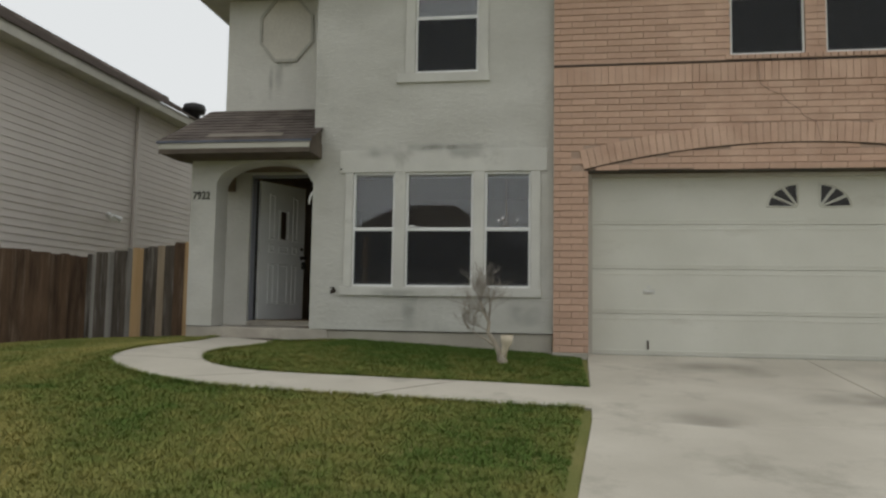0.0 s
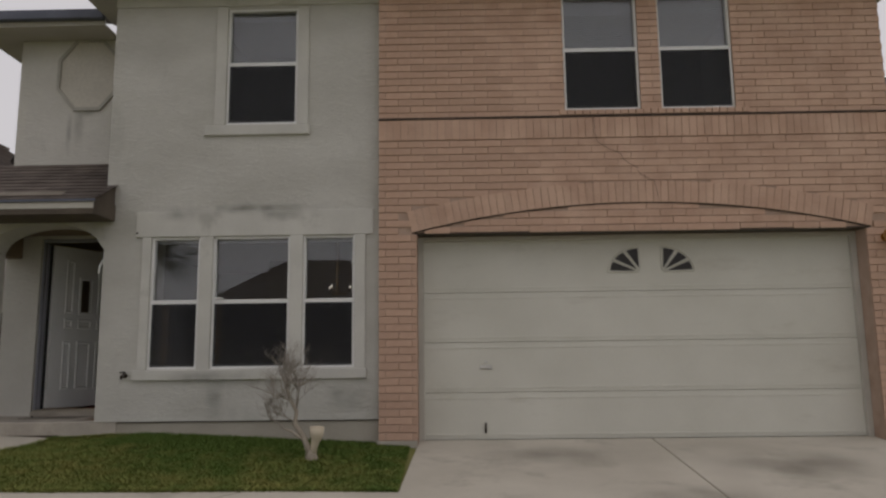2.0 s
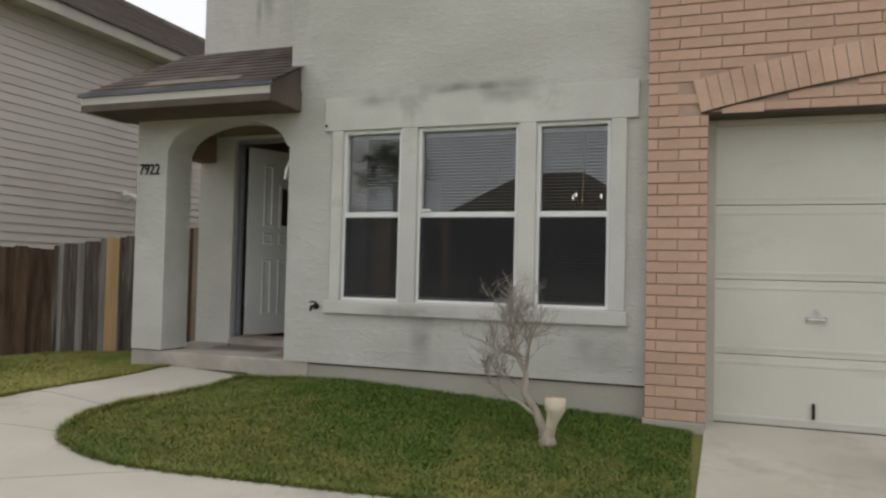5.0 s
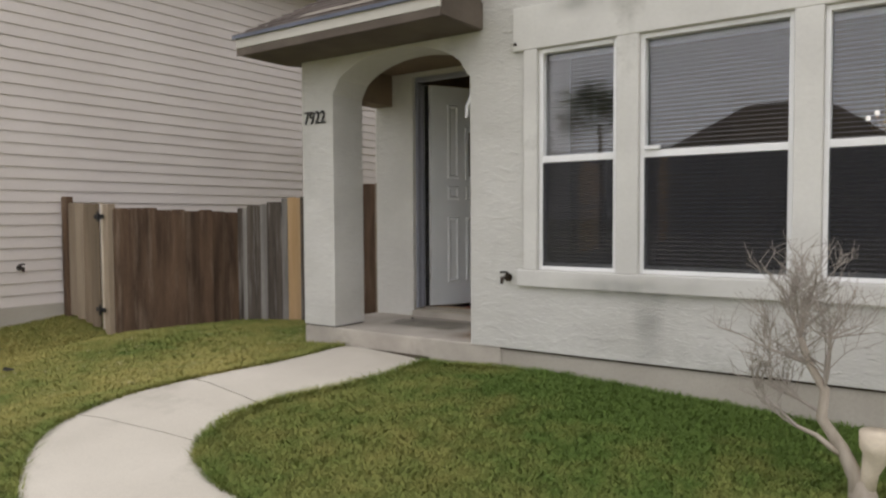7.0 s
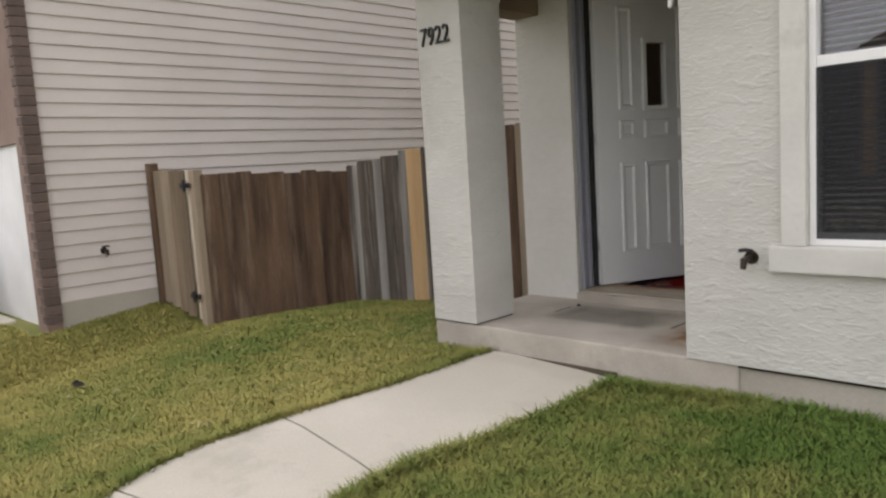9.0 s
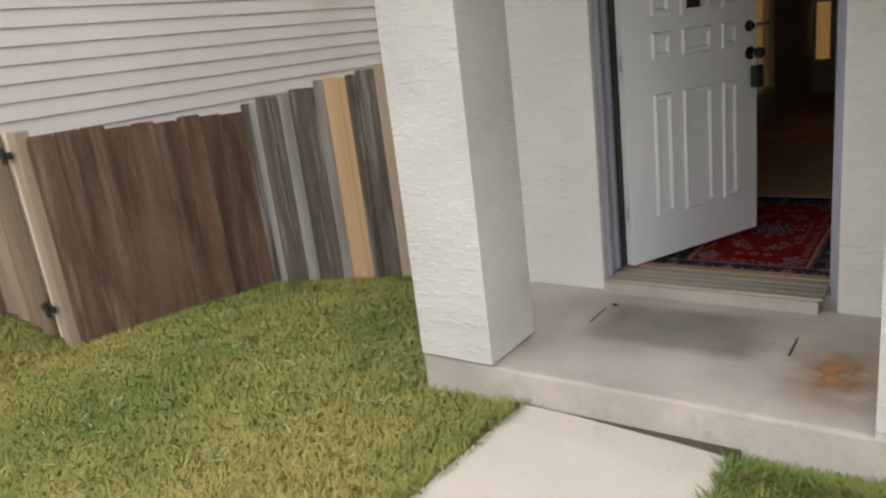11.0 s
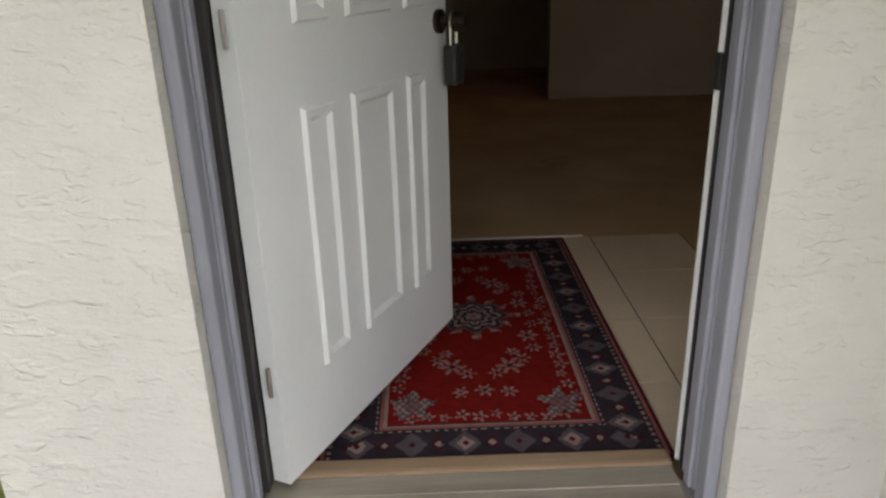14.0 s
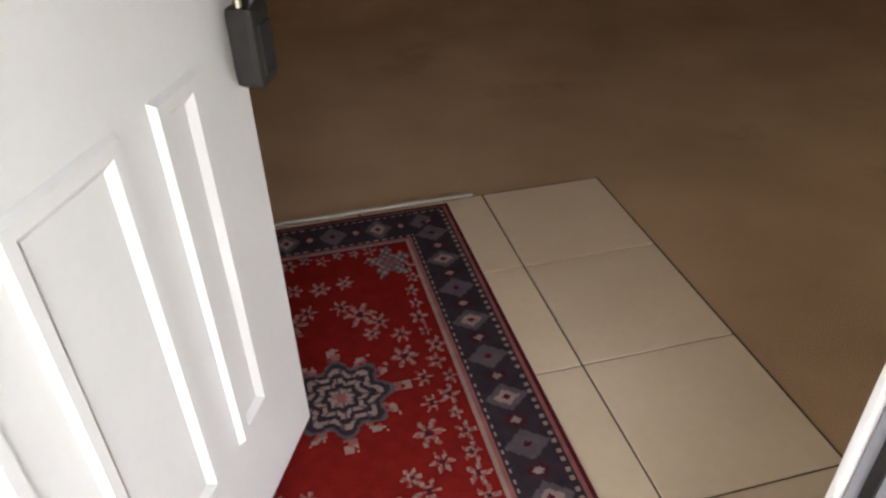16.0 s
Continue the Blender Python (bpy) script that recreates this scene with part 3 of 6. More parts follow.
solid("wall_porch_side", bx(-5.13, -4.93, 8.6055, Y_DOOR, 2.80, 3.2), PORCH_SHADE, "brown header over the porch side, darkened for shade", "wall")
solid("ceiling_porch", bx(-4.93, -3.35, 8.6055, Y_DOOR, 3.08, 3.14), PORCH_SHADE, "brown porch ceiling with shade in its colour", "ceiling")

# porch slab and the concrete footing along the wall
slab = solid("porch_slab", bx(-5.12, -3.2, 8.258, 9.26, 0.3, SLAB_Z, bevel=0.014), SLAB, "worn grey concrete porch slab", "porch slab")
solid("foundation", bx(-3.199, -0.37, 8.268, 8.4, 0.3, 0.868, bevel=0.008), FOUNDATION, "exposed concrete footing below the stucco", "foundation")
part("door_mat_mark", stain_quad(*[(x, y, SLAB_Z + .002) for x, y in ((-4.63, 8.60), (-3.80, 8.60), (-3.80, 9.10), (-4.63, 9.10))]), MARK_SOFT, slab, "dark shadow left by a doormat")
part("rust_mark", stain_quad(*[(x, y, SLAB_Z + .002) for x, y in ((-3.80, 8.33), (-3.36, 8.33), (-3.36, 8.90), (-3.80, 8.90))]), RUST_SOFT, slab, "orange rust stain")
part("rust_mark", stain_quad(*[(-3.351, y, z) for y, z in ((8.45, .88), (9.1, .88), (9.1, 1.12), (8.45, 1.12))]), SPLASH_SOFT, slab, "faint rust splash")
part("joint", bx(-4.65, -3.82, 8.2455, 8.2575, 0.6, 0.737), DIRT, slab, "dark dirt-filled joint before the walk")
for x, y in ((-4.59, 8.80), (-3.766, 8.735)):
    part("scratch", bx(x - .004, x + .004, y, y + .17, SLAB_Z - .002, SLAB_Z + .002), BLACK, slab)


# threshold step at the door
step = thing("door_threshold", "worn aluminium threshold on a concrete door step", "threshold", (-4.2, 9.15, SLAB_Z))
part("riser", bx(-4.68, -3.735, 9.165, 9.26, SLAB_Z - .01, 0.930, bevel=0.008), SLAB, step)
part("sub_sill", bx(-4.692, -3.674, 9.2605, 9.359, 0.6, 0.9295), SLAB, step)
part("sill_plate", bx(-4.655, -3.72, 9.172, 9.395, 0.9305, 0.944, bevel=0.004), ALU, step, "ribbed aluminium sill plate")
for k in range(3):
    part("rib", bx(-4.65, -3.725, 9.215 + .055 * k, 9.225 + .055 * k, 0.9442, 0.9465, bevel=0.001), ALU, step)
part("saddle", bx(-4.65, -3.715, 9.396, 9.452, 0.915, 0.951, bevel=0.010), SADDLE, step, "worn oak saddle strip")

# door frame
frame_thing = thing("door_1", "weathered blue-grey wooden door frame", "door frame", (-4.2, 9.3, 0.9))
tagged(frame_thing, kind="structure")
JAMB_TOP = 3.0
for outer_x, inner_x, way in ((-4.694, -4.664, 1), (-3.672, -3.704, -1)):
    mid = inner_x - way * .002
    # outer brick mould with a rounded nose, then the flat jamb and the stop that the door shuts against
    part("casing", bx(min(outer_x, mid), max(outer_x, mid), 9.248, 9.30, SLAB_Z + .012, 3.03, bevel=0.008), JAMB, frame_thing)
    part("jamb", bx(min(outer_x, inner_x), max(outer_x, inner_x), 9.3005, 9.40, 0.946, JAMB_TOP, bevel=0.003), JAMB, frame_thing)
    stop = sorted((inner_x, inner_x + way * .011))
    part("door_stop", bx(*stop, 9.305, 9.335, 0.95, JAMB_TOP, bevel=0.004), JAMB, frame_thing)
    if way > 0:
        part("weatherstrip", bx(inner_x + .0005, inner_x + .006, 9.3355, 9.342, 0.95, 2.98), WHITE, frame_thing, "thin white weatherstrip")
        # black strip paints the unlit gap between jamb and door edge
        part("weatherstrip", bx(inner_x + .0005, inner_x + .022, 9.3425, 9.395, 0.95, 2.98), BLACK, frame_thing, "black strip for the dark hinge-side gap")
    else:
        # black strip stands in for the dark groove along this jamb
        part("weatherstrip", bx(inner_x - .004, inner_x - .0005, 9.372, 9.384, 0.95, 2.98), BLACK, frame_thing)
        for z0, z1 in ((0.95, 1.805), (1.875, 2.98)):
            part("jamb_edge", bx(inner_x - .006, inner_x + .03, 9.402, 9.412, z0, z1, bevel=0.002), WHITE, frame_thing, "white painted inner jamb edge")
part("casing", bx(-4.694, -3.672, 9.249, 9.30, JAMB_TOP, 3.045, bevel=0.008), JAMB, frame_thing)
part("strike_plate", bx(-3.712, -3.68, 9.388, 9.418, 1.806, 1.874, bevel=0.002), BLACK, frame_thing, "dark strike plate")


# front door, swung open into the house
HINGE, SWING = (-4.598, 9.36), 63.8
door = thing("front_door", "white panelled front door standing open inward", "door", (*HINGE, 0.955))
DOOR_M = Matrix.Translation((*HINGE, 0.955)) @ Matrix.Rotation(radians(SWING), 4, "Z")


def dpart(name, bm, material, label="", smooth=False, parent=None):
    """A part in the door's own axes: x along the door, y through it (its outer face at 0), z up."""
    bm.transform(DOOR_M)
    return part(name, bm, material, parent or door, label, smooth)


DOOR_W, DOOR_H, DOOR_T = 0.90, 2.03, 0.045
COLS = ((0.172, 0.296), (0.368, 0.572), (0.642, 0.754))
ROWS = ((0.215, 0.82), (0.985, 1.108), (1.18, 1.86))
panels = [(a, b, c, d) for a, b in COLS for c, d in ROWS]
glass_panel = (*COLS[1], *ROWS[2])
bm = bmesh.new()
GLASS_LITE = (0.395, 0.545, 1.20, 1.62)
wall_y(bm, 0, DOOR_W, 0, DOOR_H, 0, DOOR_T, [GLASS_LITE])
leaf = dpart("leaf", bm, DOOR)
for a, b, c, d in panels:
    if (a, b, c, d) == glass_panel:
        continue
    bm = bmesh.new()
    loops = []
    for inset, proud in ((0.0, 0.0005), (0.006, 0.011), (0.022, 0.011), (0.034, 0.0015), (0.038, 0.0015)):
        loops.append([bm.verts.new(v) for v in ((a + inset, -proud, c + inset), (b - inset, -proud, c + inset),
                                                (b - inset, -proud, d - inset), (a + inset, -proud, d - inset))])
    for p, q in zip(loops, loops[1:]):
        for i in range(4):
            bm.faces.new((p[i], p[(i + 1) % 4], q[(i + 1) % 4], q[i]))
    bm.faces.new(loops[-1])
    dpart("panel", bm, DOOR)
a, b, c, d = GLASS_LITE
bm = bmesh.new()
for q in ((a - .03, a, c - .03, d + .03), (b, b + .03, c - .03, d + .03), (a, b, c - .03, c), (a, b, d, d + .03)):
    bbox(bm, q[0], q[1], -0.012, 0.004, q[2], q[3], bevel=0.003)
dpart("glazing_bead", bm, DOOR)
pane = dpart("pane", bx(a, b, 0.018, 0.024, c, d), GLASS, "small dark glass pane")
for z in (0.27, 0.99, 1.80):
    hg = dpart("hinge", tube(bmesh.new(), [(-0.012, 0.012, z - .034), (-0.012, 0.012, z + .034)], 0.005), STEEL, "steel butt hinge")
knob = tube(bmesh.new(), [(0.84, 0, 1.075), (0.84, -0.012, 1.075), (0.84, -0.014, 1.075), (0.84, -0.03, 1.075)], [0.028, 0.028, 0.017, 0.015], 16)
dpart("deadbolt", knob, BRONZE, "round dark bronze deadbolt")
bm = tube(bmesh.new(), [(0.845, 0, 0.94), (0.845, -0.012, 0.94), (0.845, -0.014, 0.94), (0.845, -0.045, 0.94), (0.845, -0.05, 0.94), (0.845, -0.075, 0.94), (0.845, -0.085, 0.94)],
          [0.033, 0.033, 0.013, 0.013, 0.027, 0.027, 0.016], 16)
dpart("door_knob", bm, BRONZE, "dark bronze door knob")
lockbox = thing("lock_box", "black key lock box hanging from the door knob", "lock box", (-4.2, 10.1, 1.6))
bm = bbox(bmesh.new(), 0.816, 0.874, -0.068, -0.026, 0.768, 0.880, bevel=0.010)
bm.transform(DOOR_M)
part("case", bm, BLACK, lockbox)
bm = bmesh.new()
tube(bm, [(0.826, -0.047, 0.87), (0.826, -0.047, 0.94), (0.833, -0.047, 0.957), (0.845, -0.047, 0.963), (0.857, -0.047, 0.957), (0.864, -0.047, 0.94), (0.864, -0.047, 0.87)], 0.005, 8)
bm.transform(DOOR_M)
part("shackle", bm, STEEL, lockbox, "steel shackle")
bm = bbox(bmesh.new(), 0.828, 0.862, -0.071, -0.0675, 0.785, 0.855, bevel=0.001)
bm.transform(DOOR_M)
part("dial_cover", bm, TYRE, lockbox)


# ---- windows ----
def window(name, x0, x1, z0, z1, rail, y, screen, blinds, label):
    """A single-hung vinyl window set in the wall at y: frame, two sashes, panes, a lower insect screen."""
    w = thing(name, label, "window", ((x0 + x1) / 2, y, z0))
    tagged(w, kind="structure")
    f = 0.027
    bm = bmesh.new()
    for q in ((x0, x0 + f, z0, z1), (x1 - f, x1, z0, z1), (x0 + f, x1 - f, z1 - f, z1), (x0 + f, x1 - f, z0, z0 + f)):
        bbox(bm, q[0], q[1], y + 0.003, y + 0.085, q[2], q[3], bevel=0.004)
    part("window_frame", bm, WHITE, w)
    part("meeting_rail", bx(x0 + f, x1 - f, y + 0.006, y + 0.06, rail - 0.022, rail + 0.022, bevel=0.004), WHITE, w)
    part("sash_bar", bx(x0 + f, x1 - f, y + 0.012, y + 0.05, z0 + f, z0 + f + 0.022, bevel=0.003), WHITE, w)
    for lo, hi, off in ((rail + .022, z1 - f, 0.05), (z0 + f + .022, rail - .022, 0.036)):
        for back in (0.0, 0.016):
            p = part("pane", bx(x0 + f, x1 - f, y + off + back, y + off + back + 0.004, lo, hi), GLASS, w)
            p.visible_shadow = False
    if screen:
        part("insect_screen", bx(x0 + f, x1 - f, y + .002, y + .0035, z0 + f, rail - .024), SCREEN, w, "dark insect screen")
    if blinds:
        bm = bmesh.new()
        n, tilt = int((z1 - z0 - 0.06) / 0.026), 0.0128 if x0 > 2.7 else 0.0105 if z0 > 3 else 0.004
        for k in range(n):
            z = z0 + 0.04 + k * 0.026
            vs = [bm.verts.new(v) for v in ((x0 + f, y + 0.10, z - tilt), (x1 - f, y + 0.10, z - tilt),
                                            (x1 - f, y + 0.124, z + tilt), (x0 + f, y + 0.124, z + tilt))]
            bm.faces.new(vs)
        sl = part("blind_slats", bm, BLIND, w, "open horizontal mini-blind slats")
        tagged(sl, kind="stuff")
        part("head_rail", bx(x0 + f, x1 - f, y + .098, y + .128, z1 - f - .03, z1 - f), BLIND, w)
    part("window_sill", bx(x0 - .01, x1 + .01, y + 0.09, y + 0.30, z0 - 0.03, z0 - 0.004, bevel=.004), WHITE, w)
    return w


for k, (a, b) in enumerate(TW):
    window("window_%d" % (k + 1), a, b, *TW_Z, Y_STUCCO, True, True, "white vinyl window with a dark lower sash")
lock = thing("sash_lock", "small white sash lock on the meeting rail", "sash lock", (-2.13, 8.25, 2.19))
part("body", bx(-2.175, -2.085, 8.236, 8.262, 2.174, 2.196, bevel=0.004), WHITE, lock)
window("window_4", *UW, *UW_Z, Y_STUCCO, True, True, "white upper window with blinds drawn")
for k, (a, b) in enumerate(BW):
    window("window_%d" % (k + 5), a, b, *BW_Z, Y_BRICK + 0.03, True, True, "upper bedroom window set in brick")

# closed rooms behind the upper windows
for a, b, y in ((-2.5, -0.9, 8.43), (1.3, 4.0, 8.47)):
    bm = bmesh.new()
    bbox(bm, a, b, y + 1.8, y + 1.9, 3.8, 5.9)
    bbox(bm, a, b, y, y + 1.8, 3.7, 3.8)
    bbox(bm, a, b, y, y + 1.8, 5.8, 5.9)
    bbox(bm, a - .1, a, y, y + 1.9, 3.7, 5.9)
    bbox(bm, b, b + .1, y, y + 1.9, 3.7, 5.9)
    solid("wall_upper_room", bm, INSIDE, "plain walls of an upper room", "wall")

# ---- interior ----
solid("floor", bx(-4.99, -0.3, 9.36, 16.6, 0.7, FLOOR_Z - .002), CARPET, "brown cut-pile carpet floor", "carpet")
solid("floor_bay", bx(-3.30, -0.3, 8.42, 9.359, 0.7, FLOOR_Z - .002), CARPET, "brown carpet under the windows", "carpet")
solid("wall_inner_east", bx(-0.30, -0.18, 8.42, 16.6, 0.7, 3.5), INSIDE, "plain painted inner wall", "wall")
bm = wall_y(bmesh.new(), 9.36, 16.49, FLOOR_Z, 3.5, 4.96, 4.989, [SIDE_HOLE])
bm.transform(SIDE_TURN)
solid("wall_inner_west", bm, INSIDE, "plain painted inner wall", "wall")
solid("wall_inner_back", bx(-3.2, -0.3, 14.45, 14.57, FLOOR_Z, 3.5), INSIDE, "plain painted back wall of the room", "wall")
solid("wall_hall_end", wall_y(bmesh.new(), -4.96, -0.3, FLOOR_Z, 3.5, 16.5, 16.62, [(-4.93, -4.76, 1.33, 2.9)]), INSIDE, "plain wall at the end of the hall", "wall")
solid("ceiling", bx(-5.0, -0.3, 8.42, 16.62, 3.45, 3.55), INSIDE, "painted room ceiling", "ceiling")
solid("baseboard", bx(-3.2, -0.3, 14.435, 14.45, FLOOR_Z, FLOOR_Z + .07, bevel=.003), INSIDE, "tan painted baseboard", "baseboard")

# narrow daylit sidelight at the end of the hall
back_light = thing("window_7", "narrow sidelight window with a tan blind", "window", (-4.84, 16.55, 1.33))
tagged(back_light, kind="structure")
for q in ((-4.95, -4.93, 1.31, 2.92), (-4.76, -4.74, 1.31, 2.92), (-4.93, -4.76, 2.9, 2.92), (-4.93, -4.76, 1.31, 1.33), (-4.93, -4.76, 2.02, 2.05)):
    part("window_frame", bx(q[0], q[1], 16.49, 16.53, q[2], q[3], bevel=.003), FASCIA, back_light)
part("blind", bx(-4.93, -4.76, 16.56, 16.563, 1.33, 2.9), PAPER, back_light, "tan translucent roller blind")

side_light = thing("window_8", "side window with a tan blind", "window", (-5.0, 13.8, 1.25))
tagged(side_light, kind="structure")
a, b, c, d = SIDE_HOLE
for q in ((a, a + .03, c, d), (b - .03, b, c, d), (a + .03, b - .03, d - .03, d), (a + .03, b - .03, c, c + .03), (a + .03, b - .03, 1.90, 1.93)):
    part("window_frame", bx(-5.06, -5.0, q[0], q[1], q[2], q[3], bevel=.003), FASCIA, side_light)
part("blind", bx(-5.072, -5.069, a, b, c, d), PAPER, side_light, "tan translucent roller blind")

# tiled landing
landing = solid("floor_landing", bx(-4.95, -3.172, 9.453, 10.992, 0.72, FLOOR_Z + 0.003), GROUT, "dark grout bed of the tiled landing", "floor")
TX = [-4.95, -4.755, -4.36, -3.966, -3.572, -3.178]
TY = [9.455, 9.79, 10.188, 10.588, 10.985]
for i in range(len(TX) - 1):
    for j in range(len(TY) - 1):
        part("tile", bx(TX[i] + .003, TX[i + 1] - .003, TY[j] + .003, TY[j + 1] - .003, FLOOR_Z - .004, FLOOR_Z + .008, bevel=.0015), TILE, landing)
part("edging", bx(-4.95, -3.60, 10.993, 11.006, FLOOR_Z - .01, FLOOR_Z + .012, bevel=.003), SLAB, landing, "pale carpet edging strip")

# ---- rug on the landing ----
RUG_COLOURS = [mat("rug_" + n, c, tuple(v * 1.35 for v in c), 30, 1.0, 0.5, 320, fine=0.25, dist=0.003, spec=0.02) for n, c in (
    ("red", (0.14, 0.010, 0.008)), ("navy", (0.028, 0.021, 0.026)), ("grey", (0.078, 0.063, 0.069)), ("beige", (0.22, 0.155, 0.135)),
    ("pink", (0.20, 0.075, 0.065)), ("wine", (0.06, 0.010, 0.015)))]
RED, NAVY, GREY, BEIGE, PINK, WINE = range(6)


def flower(u, v, cu, cv, size, petals=6):
    du, dv = u - cu, v - cv
    r, a = math.hypot(du, dv), math.atan2(dv, du)
    if r < size * 0.25:
        return WINE
    if r < size * (0.62 + 0.38 * math.cos(petals * a)):
        return BEIGE if math.sin(260 * u) * math.sin(240 * v) > 0 else PINK
    return None


SPRIGS = [(sx * u, sv * v, s * 1.22) for u, v, s in ((0.10, 0.30, 0.042), (0.05, 0.34, 0.026), (0.15, 0.26, 0.026), (0.19, 0.12, 0.034), (0.22, 0.04, 0.022),
                                              (0.12, 0.22, 0.022), (0.20, 0.20, 0.026), (0.0, 0.43, 0.028), (0.08, 0.44, 0.024))
          for sx in (-1, 1) for sv in (-1, 1)]
EDGE_RND = random.Random(8)
EDGING = [(sx * (0.265 + 0.03 * EDGE_RND.random()), -0.52 + 0.055 * k, 0.020 + 0.012 * EDGE_RND.random()) for k in range(20) for sx in (-1, 1)]
EDGING += [(-0.24 + 0.053 * k, sv * (0.545 + 0.025 * EDGE_RND.random()), 0.020 + 0.01 * EDGE_RND.random()) for k in range(10) for sv in (-1, 1)]
CORNER = [(sx * 0.235, sv * 0.50, 0.07) for sx in (-1, 1) for sv in (-1, 1)]


RUG_W, RUG_L = 0.436, 0.755


def rug_colour(u, v):
    du, dv = RUG_W - abs(u), RUG_L - abs(v)
    d = min(du, dv)
    if d < 0.010:
        return WINE
    if d < 0.018:
        return PINK
    if d < 0.026:
        return NAVY
    if d < 0.145:
        along = v if du < dv else u
        w = (d - 0.0855) / 0.0595
        k = along / 0.135
        f = (k - math.floor(k)) * 2 - 1
        lozenge = abs(f) + abs(w) * 0.72
        inner = abs(abs(f) - 1) + abs(w) * 0.72
        if abs(w) > 0.86:
            return BEIGE if int(along / 0.012) % 2 else NAVY
        if abs(lozenge - 0.70) < 0.075:
            return NAVY
        if lozenge < 0.62:
            if lozenge < 0.14:
                return WINE
            return (BEIGE if lozenge < 0.36 else GREY) if int(math.floor(k)) % 2 else (GREY if lozenge > 0.1 else NAVY)
        if inner < 0.16:
            return BEIGE
        return WINE if abs(inner - 0.30) < 0.05 else NAVY
    if d < 0.150:
        return NAVY
    if d < 0.166:
        return PINK if d < 0.160 else BEIGE
    if d < 0.170:
        return NAVY
    r, a = math.hypot(u, v - 0.03), math.atan2(v - 0.03, u)
    m = r / (1 + 0.13 * math.cos(8 * a))
    if m < 0.014:
        return PINK
    if m < 0.098:
        ring = int(m / 0.014)
        return (BEIGE if math.cos(16 * a + ring) > -0.75 else GREY) if ring % 2 else NAVY
    if m < 0.108:
        return GREY
    if m < 0.142 and math.cos(12 * a) > 0.35 and math.sin(190 * u) * math.sin(170 * v) > -0.55:
        return PINK if m < 0.125 else BEIGE
    u = u * 1.17
    for cu, cv, s in CORNER:
        q = math.hypot(u - cu, v - cv)
        if q < 0.055 + 0.018 * math.sin(5 * math.atan2(v - cv, u - cu)) + 0.01 * math.sin(170 * u) * math.sin(150 * v):
            return GREY if math.sin(230 * u) * math.sin(210 * v) > -0.1 else (BEIGE if q > .03 else PINK)
    for cu, cv, s in SPRIGS:
        if abs(u - cu) < s and abs(v - cv) < s:
            got = flower(u, v, cu, cv, s)
            if got is not None:
                return got
    for cu, cv, s in EDGING:
        if abs(u - cu) < s and abs(v - cv) < s:
            got = flower(u, v, cu, cv, s, 5)
            if got is not None:
                return got
    return RED


def build_rug(cx, cy, turn):
    nu, nv = 176, 282
    us = np.linspace(-RUG_W, RUG_W, nu + 1)
    vs = np.linspace(-RUG_L, RUG_L, nv + 1)
    verts = [(u, v, 0.007 + 0.0012 * math.sin(9 * u) * math.cos(7 * v)) for u in us for v in vs]
    faces, index = [], []
    for i in range(nu):
        for j in range(nv):
            k = i * (nv + 1) + j
            faces.append((k, k + nv + 1, k + nv + 2, k + 1))
            index.append(rug_colour((us[i] + us[i + 1]) / 2, (vs[j] + vs[j + 1]) / 2))
    base = len(verts)
    ringed = [(-RUG_W, -RUG_L), (RUG_W, -RUG_L), (RUG_W, RUG_L), (-RUG_W, RUG_L)]
    for x, y in ringed:
        verts += [(x, y, 0.007), (x, y, -0.001)]
    for i in range(4):
        j = (i + 1) % 4
        faces.append((base + 2 * i, base + 2 * i + 1, base + 2 * j + 1, base + 2 * j))
        index.append(WINE)
    me = bpy.data.meshes.new("rug")
    me.from_pydata(verts, [], faces)
    for m in RUG_COLOURS:
        me.materials.append(m)
    me.polygons.foreach_set("material_index", index)
    ob = new("rug", me)
    ob.matrix_basis = pose(cx, cy, FLOOR_Z + 0.009, 0, 0, turn)
    return tagged(ob, "red woven rug with a dark lozenge border on tiles", "rug")


build_rug(-4.128, 10.2, 0.2)


# ---- brick front over the garage ----
GX0, GX1, GZ1 = 0.055, 4.905, 2.855
backing = wall_y(bmesh.new(), -0.36, 5.28, 0.50, EAVE_Z, Y_BRICK + 0.012, 8.40,
                 [(GX0, GX1, 0.50, GZ1)] + [(a, b, BW_Z[0], BW_Z[1]) for a, b in BW])
wall_garage = solid("wall_garage", backing, MORTAR, "salmon brick front wall over the garage", "wall")
part("footing", bx(-0.375, 0.05, Y_BRICK - .012, 8.2, 0.35, 0.655, bevel=.006), FOUNDATION, wall_garage)
part("footing", bx(4.91, 5.29, Y_BRICK - .012, 8.2, 0.35, 0.655, bevel=.006), FOUNDATION, wall_garage)
part("lintel", bx(GX0 - .03, GX1 + .03, Y_BRICK + .002, 8.3, GZ1 - 0.008, GZ1 + 0.006), BRONZE, wall_garage, "rusty steel lintel")
ARC_X, ARC_TOP = 2.48, 3.165
ARC_R = (2.47 ** 2 + 0.30 ** 2) / (2 * 0.30)
ARC_ZC = ARC_TOP - ARC_R
COURSE, LENGTH, JOINT = 0.081, 0.285, 0.010


def arc_side(x, z):
    return math.hypot(x - ARC_X, z - ARC_ZC) - ARC_R


